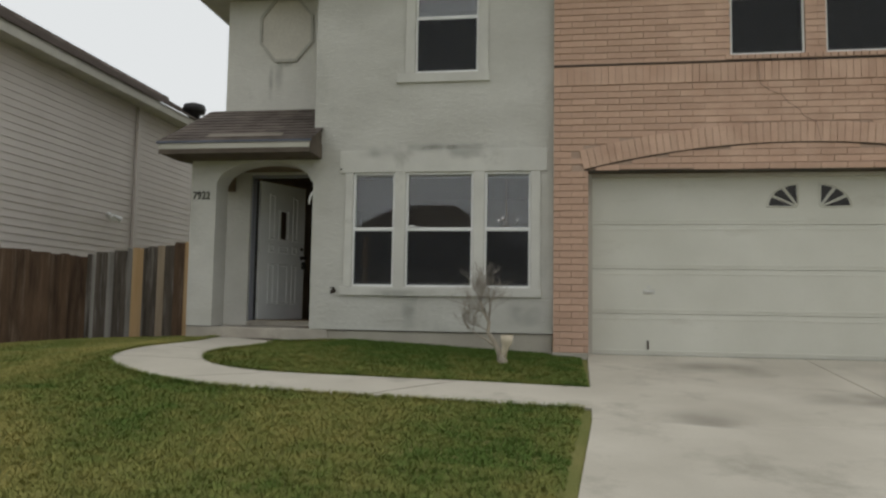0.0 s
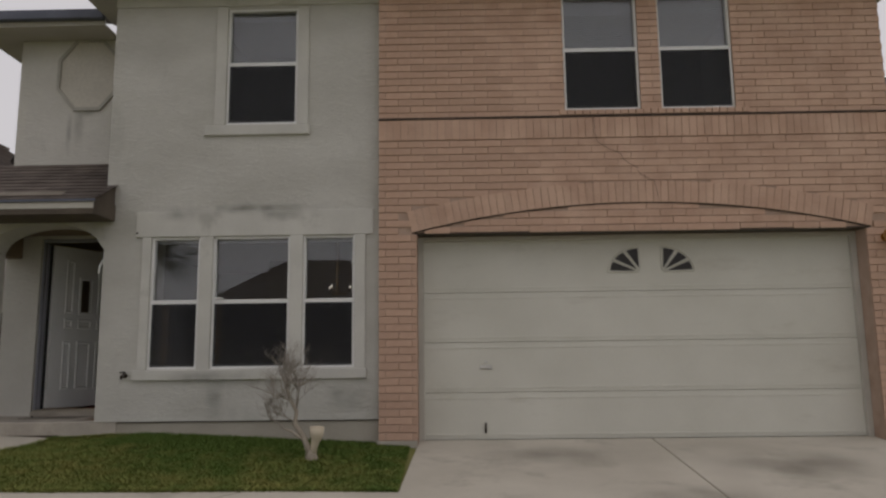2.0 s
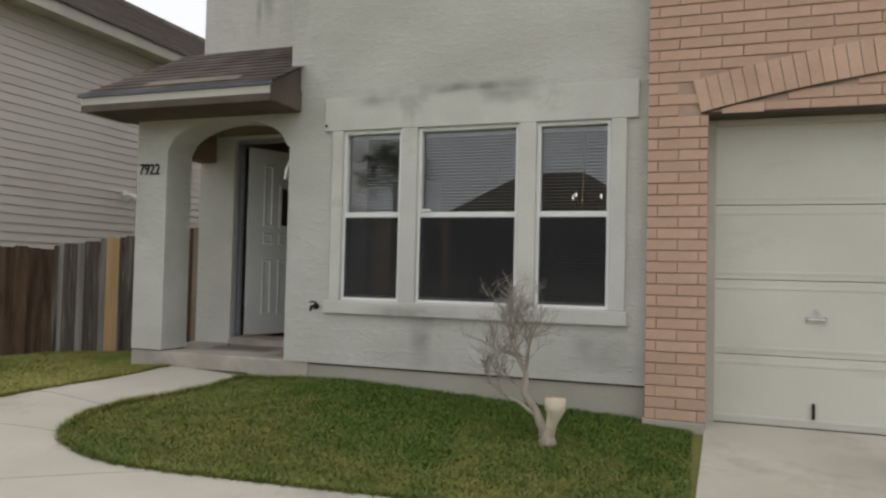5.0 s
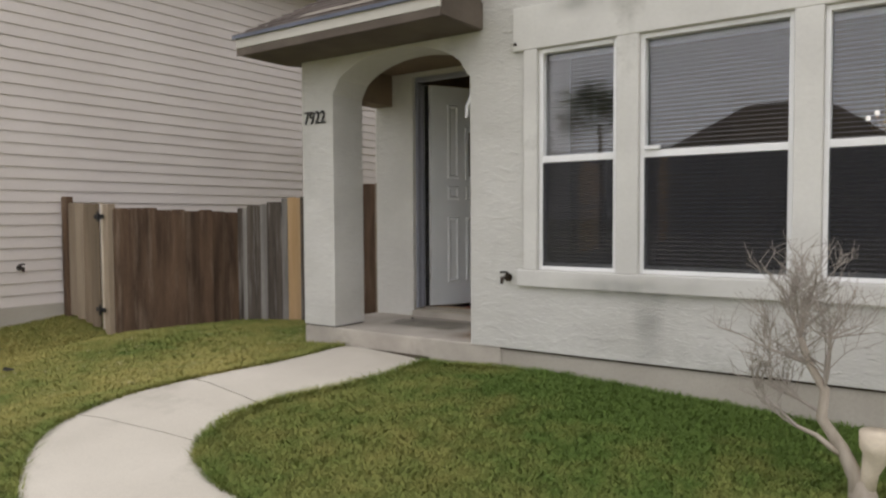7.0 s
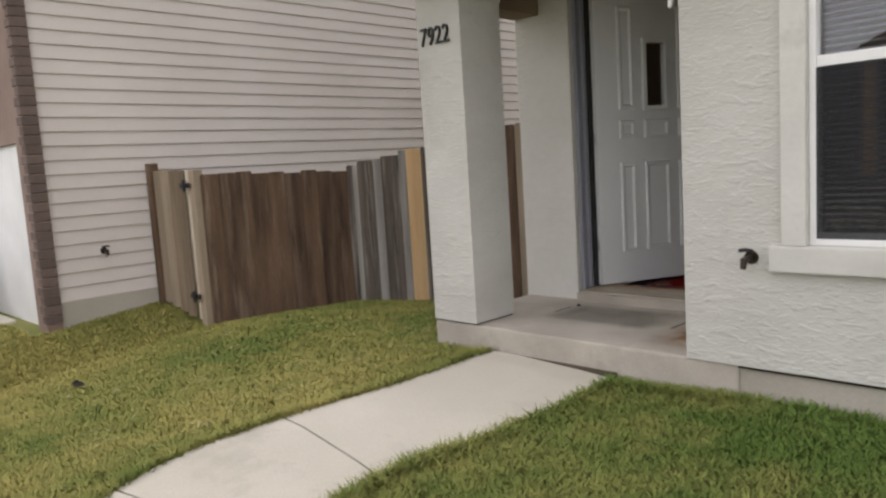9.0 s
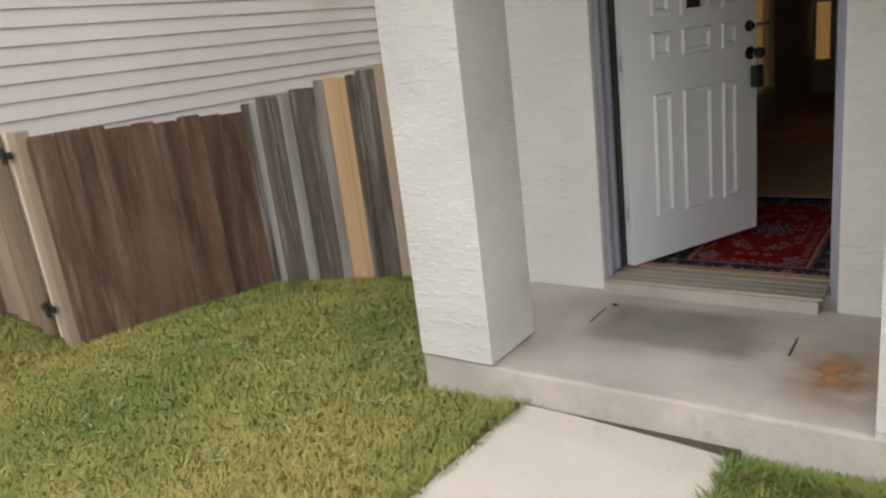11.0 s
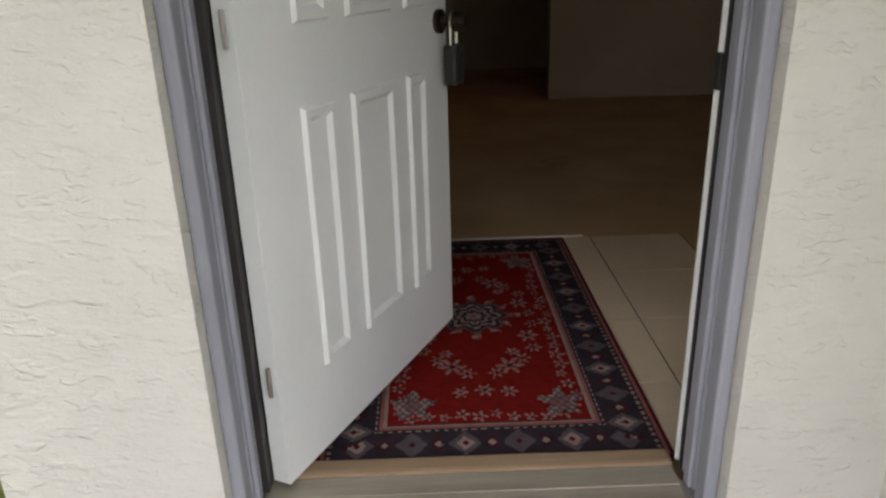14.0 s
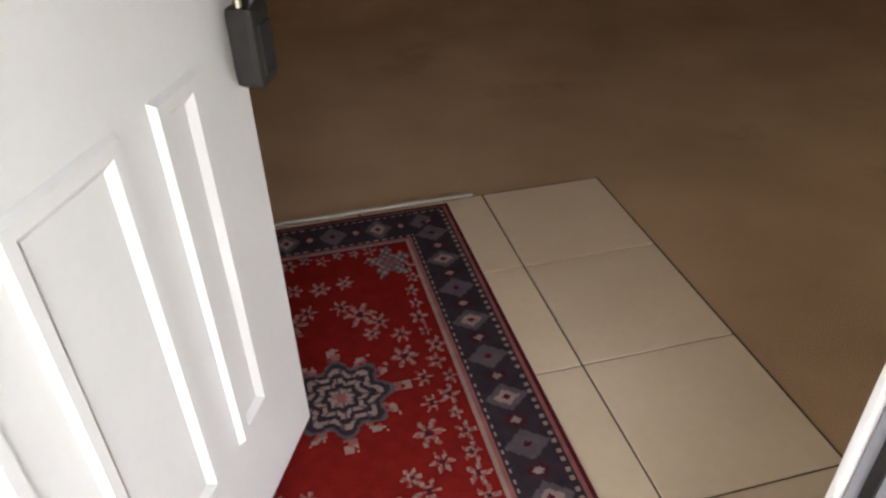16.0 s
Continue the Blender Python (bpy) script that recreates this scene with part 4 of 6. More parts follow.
bricks = []
rows = int((EAVE_Z - 0.66) / COURSE)
jig = random.Random(5)
for r in range(rows + 1):
    z0 = 0.66 + r * COURSE
    z1 = min(z0 + COURSE - JOINT, EAVE_Z)
    zm = (z0 + z1) / 2
    if 3.905 < zm < 4.16:
        continue
    spans = [(-0.36, 5.28)]
    cuts = []
    if z1 < GZ1 + 0.03:
        cuts.append((GX0, GX1))
    for a, b in BW:
        if BW_Z[0] - 0.06 < zm < BW_Z[1] + 0.01:
            cuts.append((a, b))
    for a, b in cuts:
        spans = [s for lo, hi in spans for s in ((lo, min(hi, a)), (max(lo, b), hi)) if s[1] - s[0] > 0.02]
    off = (r % 2) * LENGTH / 2
    for lo, hi in spans:
        k = math.floor((lo - off) / LENGTH)
        while off + k * LENGTH < hi:
            a, b = max(lo, off + k * LENGTH), min(hi, off + (k + 1) * LENGTH - 0.006)
            k += 1
            if b - a < 0.03:
                continue
            xm = (a + b) / 2
            s = arc_side(xm, zm)
            if -0.01 < s < 0.225 and abs(xm - ARC_X) < 2.52:
                continue
            bricks.append((a, b, z0, z1, (z1 - z0)))
near = sorted(range(len(bricks)), key=lambda i: (bricks[i][2] > 2.9, abs(bricks[i][0] - 0.2) + 0.3 * bricks[i][2]))[:290]
near = set(near)
shared = {}
rest_v, rest_f = [], []
BOX_F = [(0, 1, 2, 3), (4, 7, 6, 5), (0, 4, 5, 1), (1, 5, 6, 2), (2, 6, 7, 3), (3, 7, 4, 0), ]


def box_verts(x0, x1, y0, y1, z0, z1):
    return [(x0, y0, z0), (x1, y0, z0), (x1, y0, z1), (x0, y0, z1), (x0, y1, z0), (x1, y1, z0), (x1, y1, z1), (x0, y1, z1)]


def brick_mesh(w, h):
    """A brick with eased front edges, its front face at y = 0."""
    key = (round(w, 2), round(h, 3))
    if key not in shared:
        e = 0.004
        back = [(0, 0.022, 0), (w, 0.022, 0), (w, 0.022, h), (0, 0.022, h)]
        side = [(0, e, 0), (w, e, 0), (w, e, h), (0, e, h)]
        front = [(e, 0, e), (w - e, 0, e), (w - e, 0, h - e), (e, 0, h - e)]
        faces = [(8, 9, 10, 11)]
        for a, b in ((0, 4), (4, 8)):
            faces += [(a + i, a + (i + 1) % 4, b + (i + 1) % 4, b + i) for i in range(4)]
        me = bpy.data.meshes.new("brick")
        me.from_pydata(back + side + front, [], faces)
        me.materials.append(BRICK)
        shared[key] = me
    return shared[key]


for i, (a, b, z0, z1, h) in enumerate(bricks):
    y = Y_BRICK + jig.uniform(-0.002, 0.003)
    if i in near:
        ob = new("brick", brick_mesh(b - a, h))
        ob.parent = wall_garage
        ob.location = (a, y, z0)
    else:
        n = len(rest_v)
        rest_v += box_verts(a, b, y, y + 0.02, z0, z1)
        rest_f += [tuple(n + q for q in f) for f in BOX_F]


def stuff_mesh(name, verts, faces, material, parent=None, label=""):
    me = bpy.data.meshes.new(name)
    me.from_pydata(verts, [], faces)
    me.materials.append(material)
    ob = new(name, me)
    if parent:
        ob.parent = parent
    return tagged(ob, label, kind="stuff")


# soldier course, rowlock sills and arch ring
k = 0
x = -0.36
while x < 5.27:
    n = len(rest_v)
    y = Y_BRICK - 0.006 + jig.uniform(-0.002, 0.002)
    rest_v += box_verts(x, min(x + 0.077, 5.28), y, y + 0.03, 3.903, 4.135)
    rest_f += [tuple(n + q for q in f) for f in BOX_F]
    x += 0.082
stuff_mesh("bricks", rest_v, rest_f, BRICK, wall_garage, "upper brick courses and soldier band")
crack = bmesh.new()
tube(crack, [(x, Y_BRICK - .011 if z > 3.92 or z < 3.41 else Y_BRICK - .002, z) for x, z in ((2.03, 4.13), (2.04, 3.93), (2.05, 3.86), (2.16, 3.78), (2.30, 3.72), (2.36, 3.63), (2.48, 3.55), (2.52, 3.47), (2.66, 3.40), (2.70, 3.18))], 0.0024, 4)
part("crack", crack, BLACK, wall_garage, "thin stepped crack in the brick")
# bronze strip added as the belt course's shadow line
part("dark_edge", bx(-0.362, 5.283, Y_BRICK - .016, Y_BRICK + .02, 4.138, 4.158), BRONZE, wall_garage, "dark strip for the shade above the soldier course")
for a, b in ((1.66, 3.68),):
    x = a
    while x < b:
        part("sill_brick", bx(x, x + .074, Y_BRICK - .022, Y_BRICK + .03, 4.163, 4.218, bevel=.004), BRICK, wall_garage)
        x += 0.084
half = math.asin(2.50 / (ARC_R + 0.1))
count = 62
for k in range(count):
    a = -half + 2 * half * (k + 0.5) / count
    w = 2 * half * (ARC_R + 0.1) / count - 0.005
    bm = bx(-w / 2, w / 2, Y_BRICK - 0.010 + jig.uniform(-.002, .002), Y_BRICK + .03, ARC_R, ARC_R + 0.235, bevel=0)
    bm.transform(Matrix.Translation((ARC_X, 0, ARC_ZC)) @ Matrix.Rotation(a, 4, "Y"))
    part("arch_brick", bm, BRICK, wall_garage)

# thin dark strip along the arc, painting the arch ring's shadow line
joint = bmesh.new()
for k in range(80):
    a0, a1 = -half + 2 * half * k / 80, -half + 2 * half * (k + 1) / 80
    quad = []
    for a, r in ((a0, ARC_R - .013), (a1, ARC_R - .013), (a1, ARC_R + .001), (a0, ARC_R + .001)):
        quad.append((ARC_X + r * math.sin(a), ARC_ZC + r * math.cos(a)))
    prism(joint, quad, Y_BRICK - .007, Y_BRICK + .01)
part("arch_shade_line", joint, BRONZE, wall_garage, "dark shade line under the arch ring")

# ---- garage door ----
garage = thing("garage_door", "cream sectional garage door with fan-shaped lights", "garage door", (2.5, 8.42, 0.63))
SECTIONS = ((0.632, 1.128), (1.132, 1.672), (1.676, 2.218), (2.222, 2.825))
GY = 8.395
for z0, z1 in SECTIONS:
    bm = bx(0.10, 4.87, GY, GY + .04, z0, z1, bevel=0.006)
    sec = part("section", bm, GARAGE, garage)
    for zr in (z1 - 0.055, z0 + 0.05):
        part("rib", bx(0.12, 4.85, GY - .004, GY + .002, zr - .012, zr + .012, bevel=0.003), GARAGE, sec)
part("bottom_seal", bx(0.10, 4.87, GY + .002, GY + .05, 0.612, 0.631), BLACK, garage)
DARK_GLASS = mat("dark_glass", (0.018, 0.015, 0.013), (0.032, 0.028, 0.024), 3, 0.25, 0.0, 40, spec=0.3)
for cx, s in ((2.53, -1), (2.77, 1)):
    for k in range(3):
        a0, a1 = radians(90 * k / 3 + 4), radians(90 * (k + 1) / 3 - 4)
        out = [(cx + s * (0.058 * math.cos((a0 + a1) / 2)), 2.432 + 0.045 * math.sin((a0 + a1) / 2))]
        arc = [(cx + s * 0.335 * math.cos(a0 + (a1 - a0) * q / 6), 2.432 + 0.262 * math.sin(a0 + (a1 - a0) * q / 6)) for q in range(7)]
        part("pane", prism(bmesh.new(), out + arc, GY - 0.004, GY + 0.006), DARK_GLASS, garage, "dark wedge-shaped light")
    bm = bmesh.new()
    pts = [(cx + s * 0.358 * math.cos(radians(90 * q / 12)), GY - 0.006, 2.432 + 0.282 * math.sin(radians(90 * q / 12))) for q in range(13)]
    tube(bm, pts, 0.009, 6)
    for k in range(4):
        a = radians(30 * k)
        tube(bm, [(cx + s * .02 * math.cos(a), GY - .006, 2.432 + .02 * math.sin(a)), (cx + s * .355 * math.cos(a), GY - .006, 2.432 + .28 * math.sin(a))], 0.008, 6)
    part("glazing_bar", bm, GARAGE, garage)
bm = bmesh.new()
tube(bm, [(0.74, GY, 1.40), (0.74, GY - .03, 1.40), (0.84, GY - .03, 1.40), (0.84, GY, 1.40)], 0.008, 8)
bbox(bm, 0.72, 0.86, GY - .004, GY + .002, 1.375, 1.425, bevel=.002)
part("handle", bm, STEEL, garage, "small steel lift handle")
part("lock", tube(bmesh.new(), [(0.79, GY + .002, 1.46), (0.79, GY - .012, 1.46)], 0.017, 12), STEEL, garage)
part("foot_bolt", bx(0.765, 0.785, GY - .02, GY + .002, 0.70, 0.81, bevel=.003), BRONZE, garage, "dark slide bolt")
gframe = thing("garage_frame", "painted timber frame round the garage door", "door frame", (2.5, 8.36, 0.63))
tagged(gframe, kind="structure")
for a, b in ((GX0, 0.115), (4.845, GX1)):
    part("jamb", bx(a, b, 8.34, 8.393, 0.60, GZ1 - .01, bevel=.004), FASCIA, gframe)
part("header", bx(0.116, 4.844, 8.34, 8.393, 2.80, GZ1 - .01, bevel=.004), FASCIA, gframe)
solid("wall_garage_back", bx(-0.17, 5.2, 8.46, 8.5, 0.5, 3.6), INSIDE, "plain closing wall behind the garage door", "wall")

# brass lantern on the pier
lamp = thing("wall_lamp", "brass wall lantern on the brick pier", "wall lamp", (5.10, 8.1, 2.70))
part("back_plate", tube(bmesh.new(), [(5.10, 8.125, 2.74), (5.10, 8.105, 2.74)], 0.05, 16), BRASS, lamp)
part("arm", tube(bmesh.new(), [(5.10, 8.11, 2.76), (5.10, 8.05, 2.80), (5.10, 8.0, 2.80)], 0.012, 8), BRASS, lamp)
bm = tube(bmesh.new(), [(5.10, 8.0, 2.82), (5.10, 8.0, 2.80), (5.10, 8.0, 2.74), (5.10, 8.0, 2.66), (5.10, 8.0, 2.59)], [0.02, 0.065, 0.08, 0.06, 0.02], 14)
part("globe", bm, BRASS, lamp, "rounded brass globe", True)

# ---- things on the stucco ----
number = thing("house_number", "dark house number on the porch post", "house number", (-4.95, 8.24, 2.55))
FONT_CURVE = bpy.data.curves.new("digits", "FONT")
FONT_CURVE.body, FONT_CURVE.size, FONT_CURVE.extrude, FONT_CURVE.space_character = "7922", 0.15, 0.006, 1.05
text_ob = new("text_tmp", FONT_CURVE)
dg = bpy.context.evaluated_depsgraph_get()
text_me = bpy.data.meshes.new_from_object(text_ob.evaluated_get(dg))
bpy.data.objects.remove(text_ob)
text_me.materials.clear()
text_me.materials.append(BLACK)
digits = new("digits", text_me)
digits.parent = number
digits.matrix_parent_inverse = number.matrix_basis.inverted()
digits.matrix_basis = pose(-5.085, 8.241, 2.545, 90, 0, 0) @ Matrix.Diagonal((0.78, 1, 1, 1))


def spigot(x, y, z, way, label, k=1.0):
    """A hose tap that stands out of a wall along way."""
    t = thing("hose_tap", label, "tap", (x, y, z))
    w = Vector(way)
    o = Vector((x, y, z))
    side = w.cross(Vector((0, 0, 1)))
    part("pipe", tube(bmesh.new(), [o - w * .02, o + w * .06 * k, o + w * .085 * k, o + w * .095 * k + Vector((0, 0, -.04 * k))], [.013, .013, .015, .012], 10), BRONZE, t)
    part("flange", tube(bmesh.new(), [o, o + w * .008], 0.03 if k == 1 else 0.055, 12), BRONZE if k == 1 else STEEL, t)
    part("handle", tube(bmesh.new(), [o + w * .06 * k + Vector((0, 0, .035 * k)) - side * .03 * k, o + w * .06 * k + Vector((0, 0, .04 * k)), o + w * .06 * k + Vector((0, 0, .035 * k)) + side * .03 * k], 0.008, 8), BLACK, t)
    return t


spigot(-3.13, Y_STUCCO, 1.36, (0, -1, 0), "dark hose tap on the stucco front wall")
spigot(-3.35, 8.93, 1.24, (-1, 0, 0), "dark hose tap on the porch return wall", 0.42)
hook = thing("wall_bracket", "broken white plastic bracket at the porch corner", "bracket", (-3.46, 8.30, 2.58))
bm = bmesh.new()
tube(bm, [(-3.44, 8.36, 2.66), (-3.475, 8.33, 2.63), (-3.495, 8.30, 2.56), (-3.50, 8.29, 2.48)], [.02, .02, .016, .010], 8)
part("arm", bm, WHITE, hook)
peg = thing("cable_peg", "small dark cable stub in the stucco", "cable", (-3.06, 8.24, 2.92))
part("stub", tube(bmesh.new(), [(-3.06, 8.26, 2.925), (-3.06, 8.215, 2.92)], 0.012, 8), BRONZE, peg)

# mildew runs on the stucco: under the sill, on the band over the windows, under the octagon
for x0, x1, z0, z1, y in ((-2.9, -2.2, 3.02, 3.24, 8.2195), (-1.75, -1.15, 3.0, 3.2, 8.2195), (-2.75, -0.75, 3.10, 3.26, 8.2195), (-2.2, -1.2, 3.15, 3.24, 8.2485), (-4.50, -4.40, 4.05, 4.72, 9.2085), (-4.42, -4.24, 4.2, 4.78, 9.2085),
                          (-1.0, -.4, 0.9, 1.3, 8.2485), (-2.9, -1.6, 1.24, 1.42, 8.2095), (-2.28, -2.02, .78, 1.42, 8.2482), (-4.45, -4.0, 4.6, 4.8, 9.2085)):
    part("mildew_run", stain_quad((x0, y, z0), (x1, y, z0), (x1, y, z1), (x0, y, z1)), MILDEW_SOFT, wall_porch if y > 9 else wall_front)
# damp patches on the driveway
for cx, cy, rx, ry in ((1.4, 7.6, .9, .5), (3.6, 7.2, 1.1, .7), (2.3, 6.2, .8, .4), (4.6, 5.6, .7, .9), (0.8, 5.2, .5, .6)):
    part("damp_patch", stain_quad(*[(cx + sx * rx, cy + sy * ry, level(cx + sx * rx, cy + sy * ry) + .0185) for sx, sy in ((-1, -1), (1, -1), (1, 1), (-1, 1))]), DAMP_SOFT, driveway)

# ---- roofs ----
def roof_sheet(parent, x0, x1, y0, z0, y1, z1, course=0.14, name="shingle_course"):
    """Courses of shingle strips up a slope from (y0, z0) to (y1, z1)."""
    n = max(2, int(math.hypot(y1 - y0, z1 - z0) / course))
    d = Vector((0, y1 - y0, z1 - z0)) / n
    up = Vector((0, -(z1 - z0), y1 - y0)).normalized()
    for k in range(n):
        bm = bmesh.new()
        a = Vector((0, y0, z0)) + d * k
        rnd = random.Random(k)
        x = x0
        while x < x1 - .01:
            w = min(rnd.uniform(.22, .34), x1 - x)
            lift = 0.010 + 0.004 * rnd.random()
            p0, p1 = a + up * lift, a + d * 1.1 + up * 0.002
            vs = [bm.verts.new((xx, *(p.y, p.z))) for p in (p0, p1) for xx in (x + .002, x + w - .002)]
            lo = [bm.verts.new((xx, a.y, a.z - .002)) for xx in (x + .002, x + w - .002)]
            bm.faces.new((vs[0], vs[1], vs[3], vs[2]))
            bm.faces.new((lo[0], lo[1], vs[1], vs[0]))
            x += w
        part(name, bm, SHINGLE, parent)


PATCH = mat("pale_shingle", (0.19, 0.165, 0.13), (0.25, 0.22, 0.18), 4, 0.95, 0.5, 160, fine=0.2)
porch_roof = thing("porch_roof", "brown shingled lean-to porch roof with pale fascia", "roof", (-4.3, 8.4, 3.2))
tagged(porch_roof, kind="structure")
SL = (3.98 - 3.215) / (9.2 - 7.75)
bm = bmesh.new()
prof = [(7.76, 3.205), (8.249, 3.205 + SL * .489), (8.249, 3.06), (7.78, 3.06)]
for xa, xb, pr in ((-5.31, -3.345, prof), (-5.31, -3.442, [(8.249, 3.205 + SL * .489), (9.205, 3.205 + SL * 1.445), (9.205, 3.15), (8.249, 3.06)])):
    va = [bm.verts.new((xa, y, z)) for y, z in pr]
    vb = [bm.verts.new((xb, y, z)) for y, z in pr]
    bm.faces.new(va)
    bm.faces.new(vb[::-1])
    for i in range(4):
        j = (i + 1) % 4
        bm.faces.new((va[j], va[i], vb[i], vb[j]))
part("deck", bm, EAVE_SHADE, porch_roof)
roof_sheet(porch_roof, -5.34, -3.31, 7.73, 3.205, 8.245, 3.205 + SL * .51)
roof_sheet(porch_roof, -5.34, -3.445, 8.245, 3.205 + SL * .51, 9.2, 3.99)
part("fascia", bx(-5.32, -3.335, 7.742, 7.758, 3.115, 3.20, bevel=.003), FASCIA, porch_roof, "pale weathered fascia board")
# dark strip and dark end paint the soffit's shade below the pale fascia
part("fascia", bx(-5.32, -3.335, 7.746, 7.757, 3.055, 3.113, bevel=.002), EAVE_SHADE, porch_roof, "lower fascia strip darkened as soffit shade")
part("fascia", bx(-3.344, -3.33, 7.76, 8.248, 3.065, 3.25, bevel=.003), EAVE_SHADE, porch_roof, "end board darkened as eave shade")
part("dark_edge", bx(-5.345, -3.305, 7.722, 7.742, 3.185, 3.212, bevel=.003), GUTTER, porch_roof, "dark metal drip edge")
bm = bmesh.new()
ys2 = (7.86, 7.98)
bm.faces.new([bm.verts.new(v) for v in ((-4.75, ys2[0], 3.205 + SL * .12 + .02), (-3.75, ys2[0], 3.205 + SL * .12 + .02), (-3.75, ys2[1], 3.205 + SL * .24 + .024), (-4.75, ys2[1], 3.205 + SL * .24 + .024))])
part("patch", bm, PATCH, porch_roof, "pale patch on the shingles")

main_roof = thing("main_roof", "dark shingled hip roof with boxed eaves", "roof", (0, 9, 5.8))
tagged(main_roof, kind="structure")
for x0, x1, y0, z in ((-3.84, 5.68, 7.80, EAVE_Z), (-5.53, -3.85, 8.78, 5.66)):
    part("soffit", bx(x0, x1, y0, y0 + 1.2, z, z + .02), FASCIA, main_roof)
    part("fascia", bx(x0 - .01, x1 + .01, y0 - .02, y0 - .001, z - .01, z + .15, bevel=.004), FASCIA, main_roof)
    part("gutter", bx(x0 - .02, x1 + .02, y0 - .11, y0 - .021, z + .05, z + .17, bevel=.012), GUTTER, main_roof)
    bm = bmesh.new()
    bm.faces.new([bm.verts.new(v) for v in ((x0 - .05, y0 - .05, z + .16), (x1 + .05, y0 - .05, z + .16), (x1 + .05, 13.0, z + .16 + .45 * (13 - y0)), (x0 - .05, 13.0, z + .16 + .45 * (13 - y0)))])
    part("roof_plane", bm, SHINGLE, main_roof)
part("fascia", bx(-5.55, -5.535, 8.78, 16.6, 5.65, 5.81, bevel=.004), FASCIA, main_roof)
part("soffit", bx(-5.53, -5.131, 9.981, 16.6, 5.66, 5.68), FASCIA, main_roof)
part("soffit", bx(5.282, 5.68, 9.001, 16.6, 5.76, 5.78), FASCIA, main_roof)
part("fascia", bx(5.681, 5.70, 7.80, 16.6, 5.75, 5.91, bevel=.004), FASCIA, main_roof)
solid("wall_east", bx(5.16, 5.28, 8.401, 16.6, 0.4, EAVE_Z), SIDING, "plain side wall of the house", "wall")
solid("wall_north", wall_y(bmesh.new(), -5.13, 5.28, 0.4, EAVE_Z, 16.63, 16.75, [(-4.95, -4.74, 1.31, 2.92)]), SIDING, "plain back wall of the house", "wall")

# ---- fence ----
fence = thing("wooden_fence", "weathered board fence with grey, brown and new boards", "fence", (-7.0, 9.3, 0.6))
fr = random.Random(21)


def fence_board(parent, p, q, z0, z1, material):
    """One upright board between plan points p and q, dog-eared and a little uneven."""
    d = Vector((q[0] - p[0], q[1] - p[1], 0))
    w = d.length
    d.normalize()
    nrm = Vector((d.y, -d.x, 0))
    base = Vector((p[0], p[1], 0)) + nrm * fr.uniform(-.006, .006)
    tilt = fr.uniform(-.002, .002)
    out = [(-.001, z0), (w + .001, z0), (w + .001 + tilt, z1 - .012), (w - .010 + tilt, z1), (.010 + tilt, z1), (-.001 + tilt, z1 - .012)]
    bm = bmesh.new()
    a = [bm.verts.new(base + d * u + nrm * .009 + Vector((0, 0, z))) for u, z in out]
    b = [bm.verts.new(base + d * u - nrm * .009 + Vector((0, 0, z))) for u, z in out]
    bm.faces.new(a)
    bm.faces.new(b[::-1])
    for i in range(6):
        j = (i + 1) % 6
        bm.faces.new((a[j], a[i], b[i], b[j]))
    return part("board", bm, material, parent)


def fence_run(parent, p, q, tops, mats, width=0.135):
    n = max(1, round(math.dist(p, q) / width))
    for k in range(n):
        a = (p[0] + (q[0] - p[0]) * k / n, p[1] + (q[1] - p[1]) * k / n)
        b = (p[0] + (q[0] - p[0]) * (k + 1) / n, p[1] + (q[1] - p[1]) * (k + 1) / n)
        top = tops[0] + (tops[1] - tops[0]) * (k + .5) / n + fr.uniform(-.015, .015)
        fence_board(parent, a, b, level(*a) - .02, top, mats[k % len(mats)])
    for z in (0.95, 1.55):
        d = Vector((q[0] - p[0], q[1] - p[1], 0)).normalized()
        nrm = Vector((-d.y, d.x, 0)) * 0.03
        tube_pts = [Vector((p[0], p[1], z)) + nrm, Vector((q[0], q[1], z)) + nrm]
        part("rail", tube(bmesh.new(), tube_pts, 0.028, 4), FENCE_BROWN, parent)


A, C, B = (-7.78, 8.12), (-7.30, 9.33), (-5.14, 9.99)
fence_run(fence, A, C, (1.90, 1.84), [FENCE_BROWN, FENCE_BROWN, FENCE_BROWN, FENCE_BROWN, FENCE_BROWN], 0.14)
x = C[0]
for x1, wood in ((-7.23, FENCE_GREY), (-7.18, FENCE_PALE), (-7.02, FENCE_GREY), (-6.93, FENCE_PALE), (-6.75, FENCE_GREY), (-6.68, FENCE_PALE), (-6.575, FENCE_NEW), (-6.53, FENCE_NEW),
                 (-6.46, FENCE_GREY), (-6.33, FENCE_GREY), (-6.23, FENCE_TAN), (-6.10, FENCE_GREY), (-5.95, FENCE_BROWN), (-5.82, FENCE_NEW), (-5.68, FENCE_BROWN), (-5.55, FENCE_TAN),
                 (-5.41, FENCE_GREY), (-5.28, FENCE_NEW), (-5.14, FENCE_BROWN)):
    run = lambda v: (v, C[1] + (B[1] - C[1]) * (v - C[0]) / (B[0] - C[0]))
    fence_board(fence, run(x), run(x1 - .003), level(*run(x)) - .02, 1.89 + .155 * ((x + x1) / 2 - C[0]) + fr.uniform(-.015, .015), wood)
    x = x1
for z in (0.95, 1.55):
    part("rail", tube(bmesh.new(), [(C[0] - .01, C[1] + .04, z), (B[0] - .01, B[1] + .04, z)], 0.028, 4), FENCE_BROWN, fence)
part("post", bx(-7.88, -7.79, 8.06, 8.15, 0.45, 1.93, bevel=.006), FENCE_TAN, fence, "pale tan gate post")
gate = thing("fence_gate", "narrow tan board gate with black hinges", "gate", (-8.25, 8.05, 0.6))
